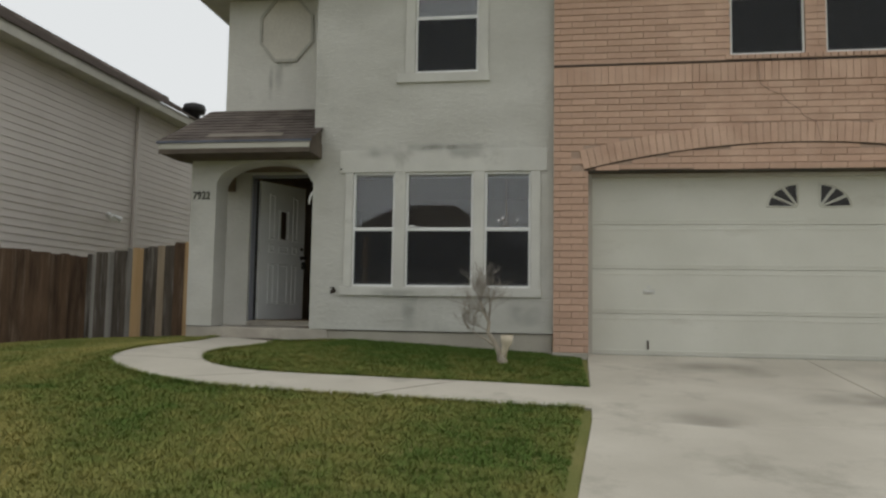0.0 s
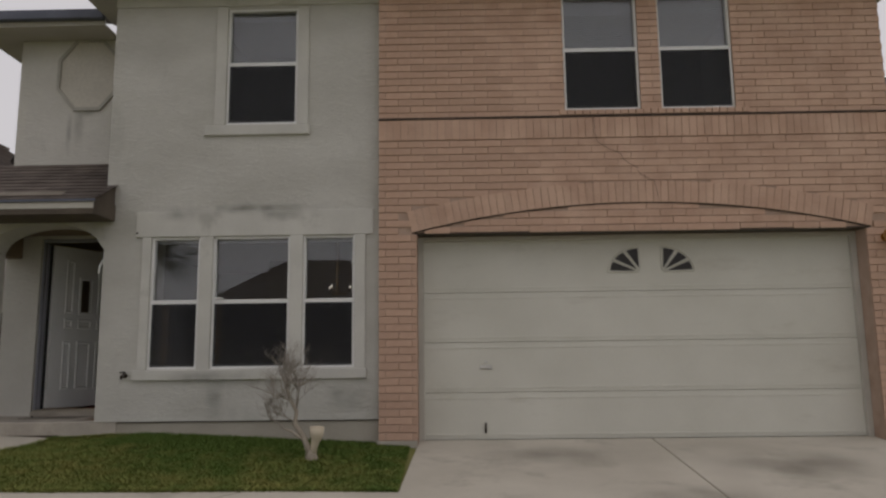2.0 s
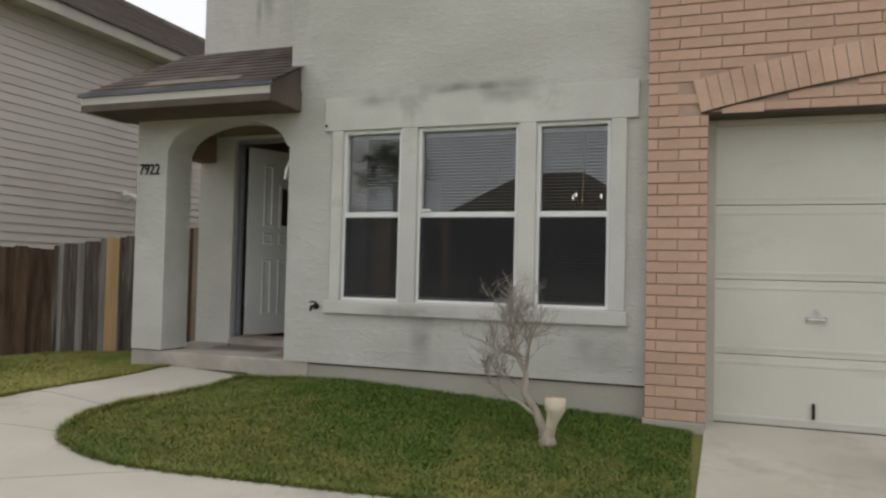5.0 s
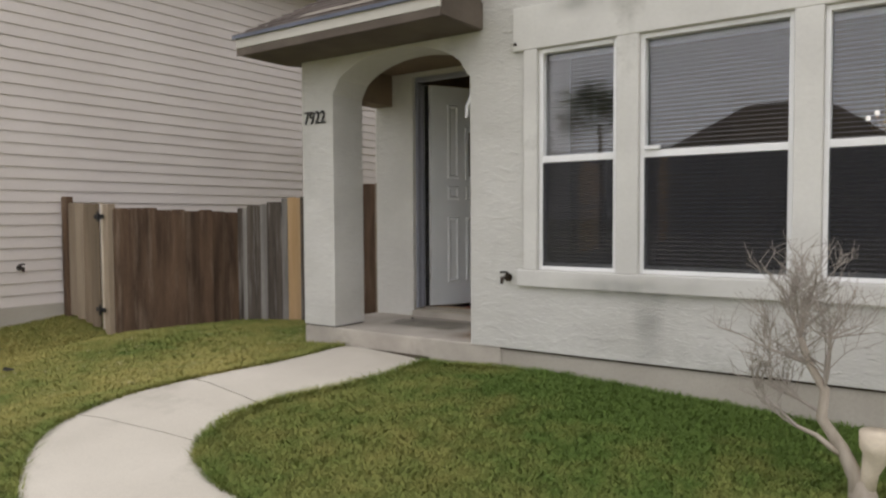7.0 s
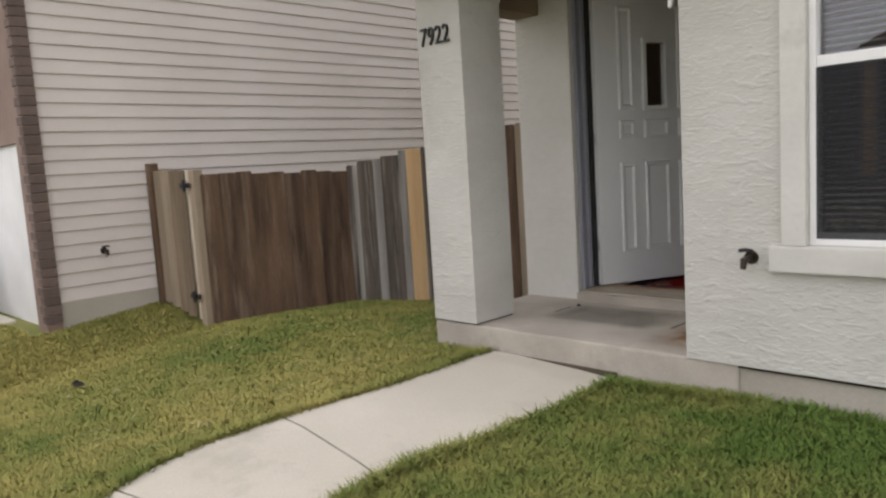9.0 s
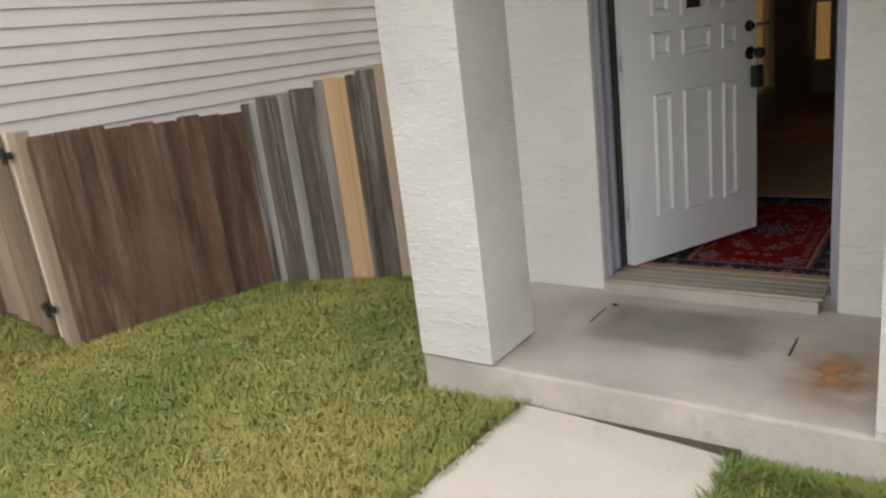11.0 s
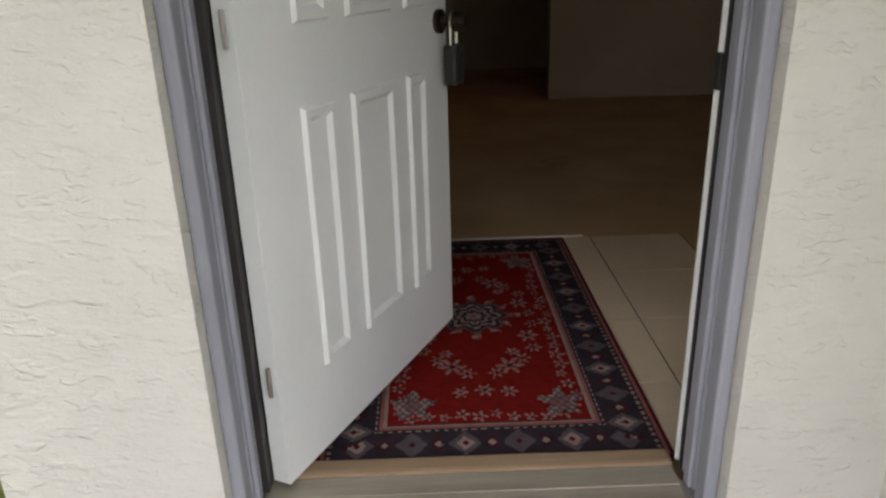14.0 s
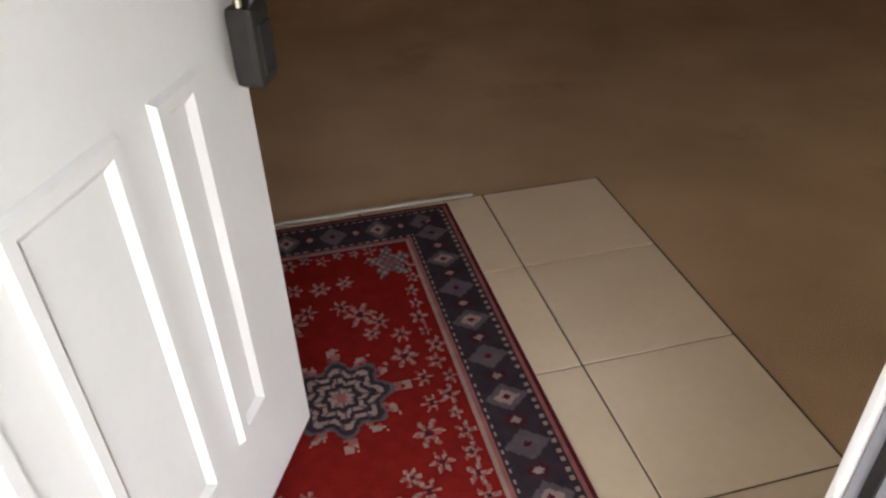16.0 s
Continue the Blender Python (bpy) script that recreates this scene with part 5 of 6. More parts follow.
for k in range(4):
    x = -8.50 + .145 * k
    fence_board(gate, (x, 8.04 + .002 * k), (x + .145, 8.042 + .002 * k), level(x, 8) + .03, 1.95 - .005 * k, FENCE_TAN if k < 2 else FENCE_MID)
# added cream strip stands in for bright siding seen between gate and post
part("gap_strip", bx(-7.918, -7.888, 8.062, 8.078, 0.62, 1.94, bevel=.002), STUMP, gate, "pale strip for siding seen through the gap")
part("post", bx(-8.59, -8.51, 8.0, 8.09, 0.45, 2.02, bevel=.006), FENCE_BROWN, gate)
for z in (0.83, 1.80):
    part("hinge", bx(-7.99, -7.82, 8.028, 8.04, z - .022, z + .022, bevel=.004), BLACK, gate, "black strap hinge")
    part("hinge_pin", tube(bmesh.new(), [(-7.895, 8.02, z - .05), (-7.895, 8.02, z + .05)], .014, 8), BLACK, gate)

# ---- house next door, to the west ----
next_drive = thing("neighbour_driveway", "pale concrete driveway of the house next door", "driveway")
tagged(next_drive, kind="structure")
for y0, y1 in ((2.6, 7.0), (-3.0, 2.59)):
    paving("slab", [(-14.6, y0), (-9.42, y0), (-9.42, y1), (-14.6, y1)], next_drive, CONCRETE)
west = thing("neighbour_house", "two-storey tan house with lap siding next door", "house", (-9, 12, 0.5))
NX, NY0, NY1, NZ0, NZ1 = -8.62, 7.05, 21.0, 0.86, 5.10
part("wall", bx(NX - .14, NX - .02, NY0, NY1, 0.3, NZ1), SIDING, west)
part("footing", bx(NX - .1, NX + .004, NY0, NY1, 0.2, NZ0, bevel=.004), FOUNDATION, west)
lap = 0.122
k = 0
z = NZ0
while z < NZ1 - .01:
    bm = bmesh.new()
    top = min(z + lap + .01, NZ1)
    pr = [(NX + .000, z), (NX + .004, z + .004), (NX - .010, top), (NX - .02, top), (NX - .02, z)]
    va = [bm.verts.new((x, NY0 + .10, zz)) for x, zz in pr]
    vb = [bm.verts.new((x, NY1, zz)) for x, zz in pr]
    for i in range(len(pr)):
        j = (i + 1) % len(pr)
        bm.faces.new((va[i], va[j], vb[j], vb[i]))
    bm.faces.new(va[::-1])
    bm.faces.new(vb)
    part("siding_board", bm, SIDING, west)
    z += lap
bm = wall_y(bmesh.new(), -17, NX + .02, 0.3, NZ1, NY0 - .02, NY0 + .099, [(-14.4, -8.86, 0.3, 2.25), (-12.5, -11.5, 3.0, 4.4), (-10.1, -9.15, 3.0, 4.4)])
part("front_wall", bm, BRICK_FAR, west, "brown brick front wall")
part("corner_trim", bx(NX - .05, NX + .022, NY0 - .025, NY0 + .09, NZ0 - .2, NZ1, bevel=.004), BRICK_FAR, west)
QUOIN = mat("dark_corner_brick", (0.10, 0.075, 0.065), (0.17, 0.125, 0.105), 4, 0.9, 0.4, 60, rand=0.15, fine=0.15)
quoin_mesh = [mesh_of("corner_brick", bx(-d, .03, -.035, .10, 0, .068, bevel=.004), QUOIN) for d in (.055, .10)]
for k in range(54):
    ob = new("corner_brick", quoin_mesh[k % 2])
    ob.parent = west
    ob.matrix_parent_inverse = west.matrix_basis.inverted()
    ob.location = (NX + .004, NY0, 0.70 + .08 * k)
part("garage_door", bx(-14.4, -8.86, NY0 + .02, NY0 + .06, 0.3, 2.25), WHITE, west, "white garage door")
for a, b in ((-12.5, -11.5), (-10.1, -9.15)):
    wdw = part("window", bx(a, b, NY0 + .04, NY0 + .08, 3.0, 4.4), DARK_GLASS, west, "dark upper window")
    part("mullion", bx(a, b, NY0 + .02, NY0 + .06, 3.67, 3.73), WHITE, wdw)
part("soffit", bx(NX, NX + .36, NY0 - .4, NY1, NZ1 - .02, NZ1), FASCIA, west)
part("fascia", bx(NX + .36, NX + .38, NY0 - .42, NY1, NZ1 - .04, NZ1 + .13, bevel=.004), FASCIA, west)
part("fascia", bx(-17, NX + .36, NY0 - .42, NY0 - .40, NZ1 - .04, NZ1 + .13, bevel=.004), FASCIA, west)
part("front_soffit", bx(-17, NX, NY0 - .4, NY0, NZ1 - .02, NZ1), FASCIA, west)
e0, ridge = NX + .42, NX - 4.2
roof = part("roof", bx(ridge - .12, ridge + .12, NY0 - .42, NY1, NZ1 + .05 + .555 * (e0 - ridge), NZ1 + .17 + .555 * (e0 - ridge)), SHINGLE, west, "dark brown shingle roof")
for k in range(34):
    bm = bmesh.new()
    xa, xb = e0 - (e0 - ridge) * k / 34, e0 - (e0 - ridge) * (k + 1.08) / 34
    za, zb = NZ1 + .13 + .555 * (e0 - xa), NZ1 + .13 + .555 * (e0 - xb)
    bm.faces.new([bm.verts.new(v) for v in ((xa, NY0 - .42, za + .014), (xa, NY1, za + .014), (xb, NY1, zb), (xb, NY0 - .42, zb))])
    bm.faces.new([bm.verts.new(v) for v in ((xa, NY0 - .42, za - .004), (xa, NY1, za - .004), (xa, NY1, za + .014), (xa, NY0 - .42, za + .014))])
    part("shingle_course", bm, SHINGLE, roof)
bm = bmesh.new()
bm.faces.new([bm.verts.new(v) for v in ((ridge, NY0 - .42, NZ1 + .13 + .555 * (e0 - ridge)), (ridge, NY1, NZ1 + .13 + .555 * (e0 - ridge)), (-17, NY1, NZ1), (-17, NY0 - .42, NZ1))])
part("roof_slope", bm, SHINGLE, roof)
vent = tube(bmesh.new(), [(-9.5, 16.6, 5.75), (-9.5, 16.6, 6.02), (-9.5, 16.6, 6.05), (-9.5, 16.6, 6.14), (-9.5, 16.6, 6.26), (-9.5, 16.6, 6.32)], [.15, .15, .26, .30, .26, .08], 16)
part("roof_vent", vent, BLACK, west, "dark turbine roof vent", True)
part("downspout", bx(NX + .012, NX + .075, 12.56, 12.65, 0.7, NZ1 - .02, bevel=.01), SIDING, west)
fl = thing("flood_light", "white twin-headed flood light on lap siding", "flood light", (NX, 11.8, 2.8))
part("base", tube(bmesh.new(), [(NX, 11.8, 2.80), (NX + .05, 11.8, 2.80)], .05, 12), WHITE, fl)
for s in (-1, 1):
    part("head", tube(bmesh.new(), [(NX + .04, 11.8, 2.80), (NX + .10, 11.8 + s * .06, 2.78), (NX + .20, 11.8 + s * .13, 2.72)], [.02, .035, .06], 12), WHITE, fl)
nt = spigot(NX + .005, 7.56, 1.27, (1, 0, 0), "dark hose tap on the neighbour's siding")

# silver car on the neighbour's driveway, nose to the garage
CAR_PAINT = mat("silver_car_paint", (0.50, 0.51, 0.52), (0.56, 0.57, 0.58), 1, 0.28, 0.0, 40, metallic=0.6, fine=0.02)
LAMP_GLASS = mat("car_lamp", (0.62, 0.63, 0.64), (0.72, 0.73, 0.74), 4, 0.12, 0.0, 40, spec=0.6)
CAR_M = pose(-10.62, 4.55, level(-10.62, 4.55) + .016, math.degrees(math.atan(.1)))
car = thing("car", "silver sedan parked on the neighbour's driveway", "car", tuple(CAR_M.translation))


def cpart(name, bm, material, label="", parent=None, smooth=False):
    bm.transform(CAR_M)
    return part(name, bm, material, parent or car, label, smooth)


def car_slice(profile, half_width):
    """A closed side profile of (y, z) drawn across the car, its edges eased."""
    bm = bmesh.new()
    sides = [[bm.verts.new((x, y, z)) for y, z in profile] for x in (-half_width, half_width)]
    bm.faces.new(sides[0])
    bm.faces.new(sides[1][::-1])
    for i in range(len(profile)):
        j = (i + 1) % len(profile)
        bm.faces.new((sides[0][j], sides[0][i], sides[1][i], sides[1][j]))
    bmesh.ops.bevel(bm, geom=bm.edges[:], offset=.035, segments=2, affect="EDGES")
    return bm


cpart("body", car_slice([(-2.25, .28), (2.2, .25), (2.24, .55), (2.05, .74), (1.0, .90), (-1.45, .94), (-2.15, .90), (-2.26, .6)], .87), CAR_PAINT)
cpart("cabin", car_slice([(1.05, .87), (.35, 1.32), (.05, 1.40), (-.85, 1.40), (-1.2, 1.32), (-1.75, .90)], .70), DARK_GLASS, "dark tinted cabin glass")
cpart("roof", car_slice([(.36, 1.33), (.05, 1.415), (-.85, 1.415), (-1.2, 1.335), (-.85, 1.37), (.05, 1.37)], .71), CAR_PAINT)
cpart("front_bumper", bx(-.86, .86, 2.12, 2.29, .26, .48, bevel=.05), CAR_PAINT)
cpart("rear_bumper", bx(-.86, .86, -2.31, -2.16, .28, .52, bevel=.05), CAR_PAINT)
cpart("grille", bx(-.42, .42, 2.18, 2.262, .50, .60, bevel=.01), BLACK)
for sx in (-1, 1):
    cpart("headlight", bx(min(sx * .5, sx * .84), max(sx * .5, sx * .84), 2.0, 2.235, .56, .68, bevel=.03), LAMP_GLASS, "clear headlight")
    cpart("tail_light", bx(min(sx * .5, sx * .85), max(sx * .5, sx * .85), -2.285, -2.1, .66, .80, bevel=.02), RUG_COLOURS[RED], "red tail light")
    for y in (1.38, -1.38):
        x0, x1 = sx * .68, sx * .885
        wheel = cpart("wheel", tube(bmesh.new(), [(x0, y, .31), (x0 + sx * .02, y, .31), (x1 - sx * .02, y, .31), (x1, y, .31)], [.28, .31, .31, .28], 24), TYRE)
        cpart("rim", tube(bmesh.new(), [(x1 - sx * .01, y, .31), (x1 + sx * .006, y, .31)], [.20, .18], 20), STEEL, "", wheel)

# ---- house next door, to the east ----
east = thing("far_house", "pale lap-sided house with a dark roof edge", "house", (9, 12, 0.5))
part("wall", bx(7.0, 7.15, 10.6, 20, 0.2, 4.75), SIDING_FAR, east)
part("wall", bx(7.151, 14, 10.55, 10.7, 0.2, 4.75), SIDING_FAR, east)
z = 0.7
while z < 4.7:
    bm = bmesh.new()
    pr = [(6.975, z), (7.0, min(z + .15, 4.75)), (7.0, z)]
    va = [bm.verts.new((x, 10.55, zz)) for x, zz in pr]
    vb = [bm.verts.new((x, 20, zz)) for x, zz in pr]
    for i in range(3):
        j = (i + 1) % 3
        bm.faces.new((va[i], va[j], vb[j], vb[i]))
    bm.faces.new(va[::-1])
    part("siding_board", bm, SIDING_FAR, east)
    z += .14
part("eave", bx(6.62, 14, 10.15, 20, 4.76, 4.92, bevel=.01), GUTTER, east)
bm = bmesh.new()
bm.faces.new([bm.verts.new(v) for v in ((6.6, 10.1, 4.93), (14, 10.1, 4.93), (14, 15, 7.2), (9, 15, 7.2))])
bm.faces.new([bm.verts.new(v) for v in ((6.6, 10.1, 4.93), (9, 15, 7.2), (9, 20, 7.2), (6.6, 20, 4.93))])
part("roof", bm, SHINGLE, east)
side_fence = thing("side_fence", "dark board fence between the two houses", "fence", (6.1, 11, 0.6))
fence_run(side_fence, (5.30, 10.6), (6.96, 10.6), (2.25, 2.28), [FENCE_BROWN, FENCE_GREY], 0.14)

# ---- room lamp ----
ch = thing("chandelier", "small brass chandelier with lit bulbs", "chandelier", (-1.0, 9.3, 2.4))
part("stem", tube(bmesh.new(), [(-1.0, 9.3, 3.45), (-1.0, 9.3, 2.40), (-1.0, 9.3, 2.30)], [.012, .012, .03], 8), BRASS, ch)
for k in range(3):
    a = radians(120 * k + 15)
    tip = Vector((-1.0 + .16 * math.cos(a), 9.3 + .16 * math.sin(a), 2.38))
    arm = part("arm", tube(bmesh.new(), [(-1.0, 9.3, 2.33), (-1.0 + .1 * math.cos(a), 9.3 + .1 * math.sin(a), 2.31), tip], .009, 8), BRASS, ch)
    part("bulb", tube(bmesh.new(), [tip, tip + Vector((0, 0, .015)), tip + Vector((0, 0, .03)), tip + Vector((0, 0, .04))], [.008, .013, .011, .003], 10), BULB, arm, "small lit bulb", True)

# ---- bare shrub by the wall ----
shrub = thing("bare_shrub", "leafless pruned shrub with a pale cut stump limb", "shrub", (-0.93, 7.4, 0.58))
sr = random.Random(17)
trunk_pts = [(-0.93, 7.40, 0.53), (-0.945, 7.40, 0.66), (-1.0, 7.40, 0.78), (-1.08, 7.39, 0.90), (-1.07, 7.40, 1.02), (-1.13, 7.41, 1.12), (-1.17, 7.40, 1.24)]
part("trunk", tube(bmesh.new(), trunk_pts, [.048, .034, .027, .023, .020, .016, .012], 9), BARK, shrub, "", True)
part("root_flare", tube(bmesh.new(), [(-0.92, 7.40, 0.52), (-0.92, 7.40, 0.60), (-0.925, 7.40, 0.66)], [.075, .055, .035], 9), BARK, shrub, "", True)
part("stump_limb", tube(bmesh.new(), [(-0.915, 7.40, 0.60), (-0.895, 7.395, 0.70), (-0.875, 7.39, 0.77), (-0.87, 7.385, 0.80), (-0.868, 7.38, 0.875)], [.038, .034, .05, .066, .070], 10), STUMP, shrub, "pale sawn-off limb", True)
part("stump_limb", tube(bmesh.new(), [(-0.975, 7.40, 0.74), (-1.04, 7.385, 0.78), (-1.10, 7.37, 0.83), (-1.17, 7.35, 0.86)], [.018, .014, .011, .008], 8), BARK, shrub, "", True)
twigs = bmesh.new()


def grow(p, d, length, r, depth):
    pts, rad = [p], [r]
    for k in range(3):
        d = (d + Vector((sr.uniform(-.28, .28), sr.uniform(-.28, .28), sr.uniform(-.12, .24)))).normalized()
        p = p + d * length / 3
        pts.append(p)
        rad.append(max(r * (1 - .22 * (k + 1)), .0011))
    tube(twigs, pts, rad, 5 if depth > 1 else 3, cap=False)
    if depth:
        for _ in range(4 if depth > 1 else 3):
            at = pts[sr.randint(1, 3)]
            side = Vector((sr.uniform(-1, 1), sr.uniform(-1, 1), sr.uniform(-.2, .9))).normalized()
            grow(at, (d * .6 + side * .8).normalized(), length * sr.uniform(.55, .8), max(r * .55, .0012), depth - 1)


for at, way, ln in (((-1.17, 7.40, 1.24), (-.5, .1, 1), .24), ((-1.17, 7.40, 1.24), (.35, -.1, 1), .26), ((-1.13, 7.41, 1.12), (-.9, -.2, .5), .26), ((-1.07, 7.40, 1.02), (.25, .2, 1), .30),
                    ((-1.08, 7.39, .92), (-1, .1, .35), .28), ((-1.17, 7.35, .86), (-1, -.1, .6), .22), ((-1.07, 7.40, 1.02), (.1, -.4, .9), .26), ((-1.13, 7.41, 1.12), (-.2, .5, .8), .24)):
    grow(Vector(at), Vector(way).normalized(), ln, .0085, 3)
    grow(Vector(at), (Vector(way) + Vector((sr.uniform(-.4, .2), sr.uniform(-.4, .4), sr.uniform(-.2, .4)))).normalized(), ln * .85, .006, 3)
tagged(part("twigs", twigs, TWIG, shrub, "tangle of fine bare twigs"), kind="stuff")

# ---- lawn ----
poly = np.array(inner + outer[::-1])


def in_walk(px, py):
    inside = np.zeros(len(px), bool)
    j = len(poly) - 1
    for i in range(len(poly)):
        xi, yi, xj, yj = *poly[i], *poly[j]
        cross = ((yi > py) != (yj > py)) & (px < (xj - xi) * (py - yi) / (yj - yi + 1e-12) + xi)
        inside ^= cross
        j = i
    return inside


def lawn(name, x0, x1, y0, y1, tufts, blade, label, seed, along=None):
    rs = np.random.RandomState(seed)
    px, py = rs.uniform(x0, x1, tufts), rs.uniform(y0, y1, tufts)
    if along is not None:
        at = rs.uniform(0, len(along) - 1.001, tufts)
        i = at.astype(int)
        spot = along[i] + (along[i + 1] - along[i]) * (at - i)[:, None]
        px, py = spot[:, 0] + rs.normal(0, .035, tufts), spot[:, 1] + rs.normal(0, .035, tufts)
    keep = ~in_walk(px, py)
    keep &= ~((px > -0.04 - .10 * np.maximum(0, 6.4 - py)))
    keep &= ~((py > np.where(px > -3.2, 8.25, 8.235)) & (px > -5.18))
    keep &= ~(px < -8.64) | (py < 6.95)
    px, py = px[keep], py[keep]
    n = len(px)
    pz = np.array([level(a, b) for a, b in zip(px, py)])
    verts, faces = [], []
    allv = []
    for b in range(4):
        a = rs.uniform(0, 2 * np.pi, n)
        h = blade * rs.uniform(.5, 1.25, n)
        lean = rs.uniform(.4, 1.5, n) * h
        w = rs.uniform(.002, .0042, n)
        ox, oy = px + rs.uniform(-.018, .018, n), py + rs.uniform(-.018, .018, n)
        cx, sx = np.cos(a), np.sin(a)
        z = pz - .012
        p0 = np.stack([ox - sx * w, oy + cx * w, z], 1)
        p1 = np.stack([ox + sx * w, oy - cx * w, z], 1)
        p2 = np.stack([ox + sx * w * .8 + cx * lean * .35, oy - cx * w * .8 + sx * lean * .35, z + h * .6], 1)
        p3 = np.stack([ox - sx * w * .8 + cx * lean * .35, oy + cx * w * .8 + sx * lean * .35, z + h * .6], 1)
        p4 = np.stack([ox + cx * lean, oy + sx * lean, z + h], 1)
        allv.append(np.stack([p0, p1, p2, p3, p4], 1).reshape(-1, 3))
    v = np.concatenate(allv)
    m = len(v) // 5
    base = np.arange(m) * 5
    me = bpy.data.meshes.new(name)
    quads = np.stack([base, base + 1, base + 2, base + 3], 1)
    tris = np.stack([base + 3, base + 2, base + 4], 1)
    me.vertices.add(len(v))
    me.vertices.foreach_set("co", v.ravel())
    me.loops.add(m * 7)
    me.loops.foreach_set("vertex_index", np.concatenate([quads, tris], 1).ravel())
    me.polygons.add(m * 2)
    starts = np.stack([base // 5 * 7, base // 5 * 7 + 4], 1).ravel()
    me.polygons.foreach_set("loop_start", starts)
    me.update(calc_edges=True)
    me.materials.append(GRASS)
    return tagged(new(name, me), label, "grass", kind="stuff")


pebble = thing("pebble", "small dark pebble on the porch slab", "pebble", (-4.555, 9.01, SLAB_Z))
part("stone", tube(bmesh.new(), [(-4.57, 9.008, SLAB_Z + .006), (-4.56, 9.01, SLAB_Z + .008), (-4.545, 9.012, SLAB_Z + .006)], [.004, .008, .004], 8), BLACK, pebble)
LEAF_AT = (-7.0, 6.71)
litter = thing("fallen_leaf", "dark curled leaf lying on the lawn", "leaf", (-7.0, 6.71, 0.55))
lz = level(LEAF_AT[0], LEAF_AT[1]) + .03
lf = bmesh.new()
lv = [lf.verts.new((LEAF_AT[0] + u, LEAF_AT[1] + v, lz + w)) for u, v, w in ((-.10, .02, .012), (-.04, -.03, 0), (.05, -.025, .004), (.11, .0, .015), (.05, .03, .01), (-.04, .035, .008))]
lf.faces.new(lv)
bmesh.ops.extrude_face_region(lf, geom=lf.faces[:])
part("blade", lf, BLACK, litter)
lawn("lawn_grass", -4.1, 0.05, 5.9, 8.26, 64000, .034, "green clipped grass in the bed under the windows", 1)
lawn("lawn_grass", -8.6, -4.5, 4.6, 9.9, 75000, .032, "patchy green and straw-coloured lawn", 2)
lawn("lawn_grass", -8.6, 0.05, 1.2, 6.4, 105000, .033, "patchy green and straw-coloured lawn", 3)
lawn("lawn_grass", -9.4, -8.6, 0.5, 6.9, 9000, .035, "neighbour's patchy lawn", 4)
for edge_line, count, seed in ((inner, 5200, 5), (outer, 5200, 6), ([(-3.78, 8.2), (-3.2, 8.21), (-0.4, 8.23)], 1500, 7)):
    lawn("edge_grass", 0, 1, 0, 1, count, .052, "longer uncut grass along the edge", seed, np.array(edge_line))

# cut straw lying in the lawn
STRAW = mat("dry_straw", (0.38, 0.34, 0.18), (0.50, 0.45, 0.26), 9, 0.9, 0, 60, rand=0.15)
straw_rnd = random.Random(31)
straw_v, straw_f = [], []
for _ in range(95):
    cx, cy = straw_rnd.uniform(-7.3, -5.0), straw_rnd.uniform(6.3, 8.9)
    for _ in range(straw_rnd.choice((1, 1, 2, 3, 5))):
        x, y, a, half_len = cx + straw_rnd.gauss(0, .04), cy + straw_rnd.gauss(0, .04), straw_rnd.uniform(0, 6.283), straw_rnd.uniform(.012, .042)
        z, dx, dy = level(x, y) + straw_rnd.uniform(.014, .03), math.cos(a), math.sin(a)
        at = len(straw_v)
        straw_v += [(x - dx * half_len - dy * .0025, y - dy * half_len + dx * .0025, z), (x - dx * half_len + dy * .0025, y - dy * half_len - dx * .0025, z),
                    (x + dx * half_len + dy * .001, y + dy * half_len - dx * .001, z + .008), (x + dx * half_len - dy * .001, y + dy * half_len + dx * .001, z + .008)]
        straw_f.append((at, at + 1, at + 2, at + 3))
tagged(stuff_mesh("dry_straw", straw_v, straw_f, STRAW, None, "pale cut straw scattered on the lawn"), category="grass")

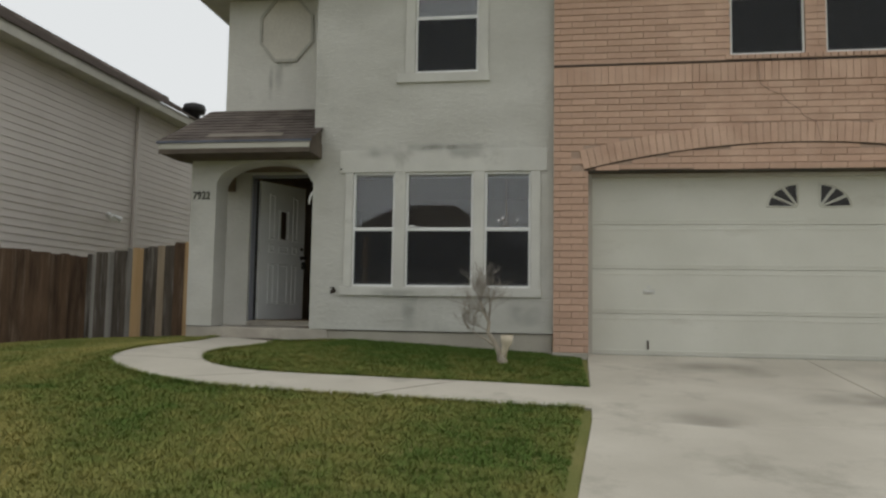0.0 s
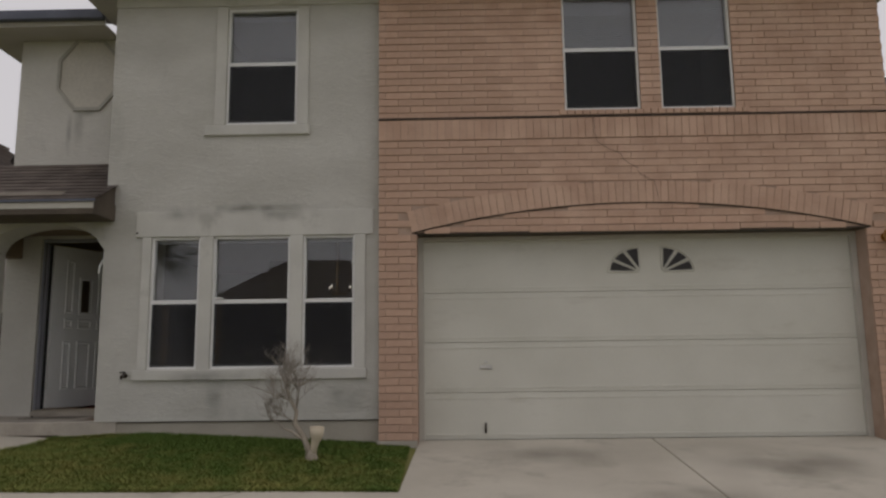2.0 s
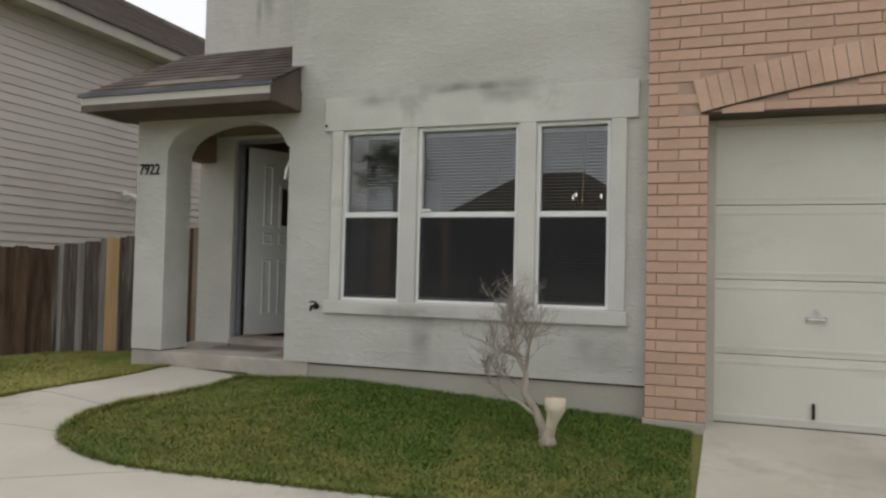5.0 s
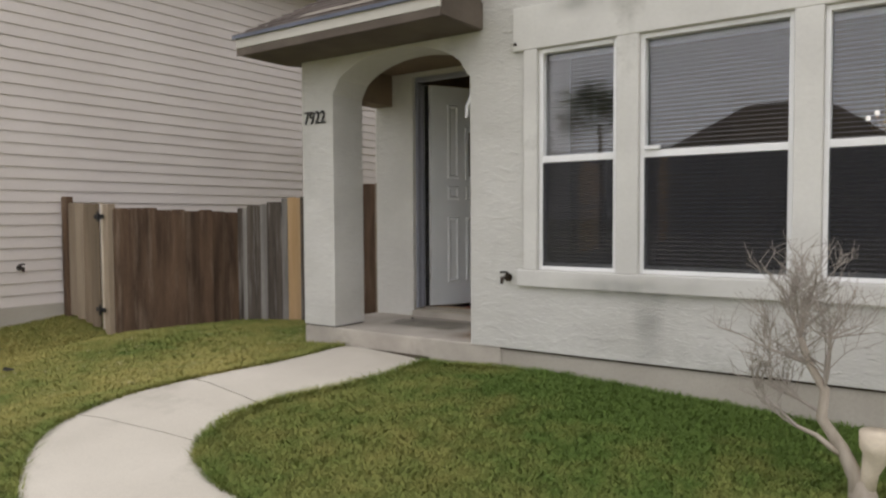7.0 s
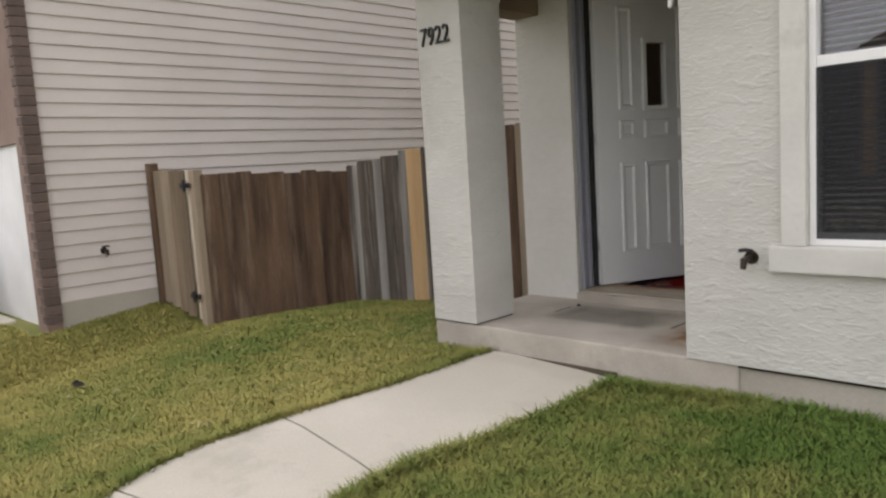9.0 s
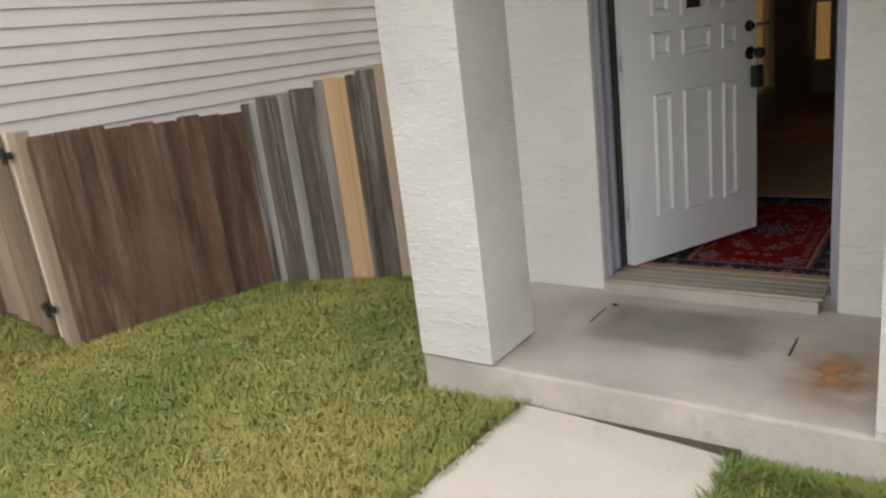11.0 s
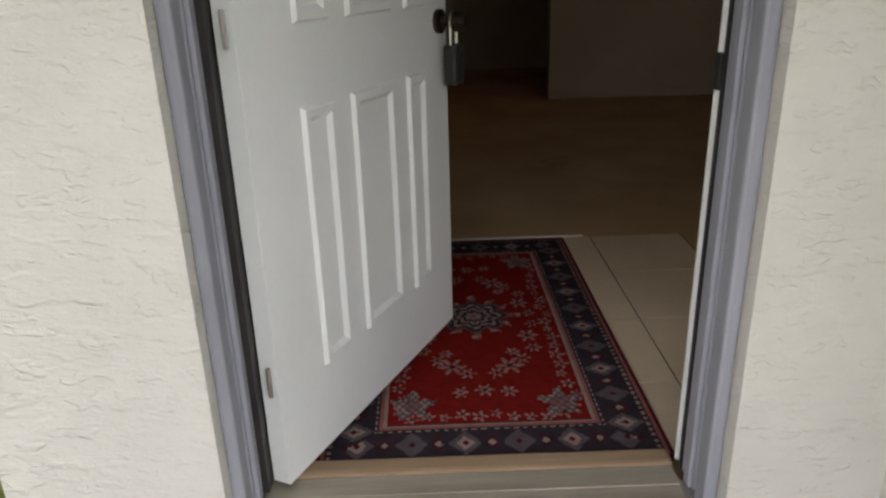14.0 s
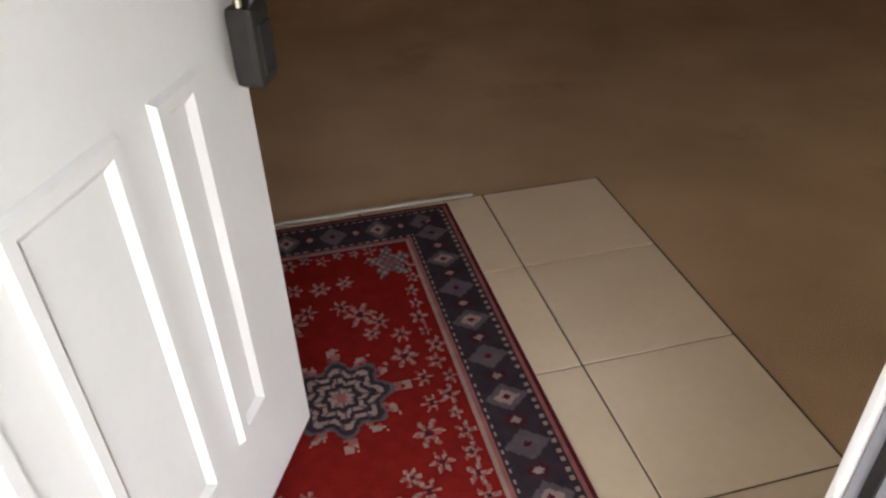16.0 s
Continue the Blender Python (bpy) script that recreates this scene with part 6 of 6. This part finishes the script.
# ---- across the street, seen in the window panes ----
over = thing("opposite_house", "brown two-storey house across the street, dark roof", "house", (-9, -30, 0))
part("wall", bx(-16, -2, -38, -28, -1.8, 4.2), BRICK_FAR, over)
bm = bmesh.new()
rv = [bm.verts.new(v) for v in ((-16.6, -27.4, 4.2), (-1.4, -27.4, 4.2), (-1.4, -38.6, 4.2), (-16.6, -38.6, 4.2), (-11, -33, 8.3), (-7, -33, 8.3))]
for q in ((0, 1, 5, 4), (1, 2, 5), (2, 3, 4, 5), (3, 0, 4)):
    bm.faces.new([rv[i] for i in q])
part("roof", bm, SHINGLE, over)
for x in (-14, -10.5, -6.5, -4):
    part("window", bx(x, x + 1.1, -28.02, -27.96, 1.6, 3.0), DARK_GLASS, over)


def tree(x, y, z, h, spread, seed, label):
    t = thing("tree", label, "tree", (x, y, z), "street trees")
    rnd = random.Random(seed)
    part("trunk", tube(bmesh.new(), [(x, y, z - .2), (x + .1, y, z + h * .3), (x, y + .1, z + h * .6)], [.22, .17, .10], 9), BARK, t)
    verts, faces = [], []
    for c in range(46):
        a, e = rnd.uniform(0, 6.283), rnd.uniform(-.4, 1.2)
        r = spread * rnd.uniform(.25, 1.0)
        cx, cy, cz = x + r * math.cos(a) * math.cos(e), y + r * math.sin(a) * math.cos(e), z + h * .62 + r * .8 * math.sin(e)
        for _ in range(50):
            o = Vector((rnd.gauss(0, .34), rnd.gauss(0, .34), rnd.gauss(0, .26)))
            u = Vector((rnd.uniform(-1, 1), rnd.uniform(-1, 1), rnd.uniform(-1, 1))).normalized() * .11
            w = u.orthogonal().normalized() * .06
            p = Vector((cx, cy, cz)) + o
            n = len(verts)
            verts += [p - u, p + w, p + u, p - w]
            faces.append((n, n + 1, n + 2, n + 3))
    cr = stuff_mesh("crown", verts, faces, LEAF, t)
    cr.matrix_parent_inverse = t.matrix_basis.inverted()
    return t


tree(-17.2, -26, -1.8, 14.5, 3.0, 3, "leafy green street tree")
tree(-22.0, -27, -1.8, 9.5, 3.0, 9, "low leafy green street tree")
tree(4.5, -26, -1.8, 8.5, 3.2, 5, "leafy green street tree")
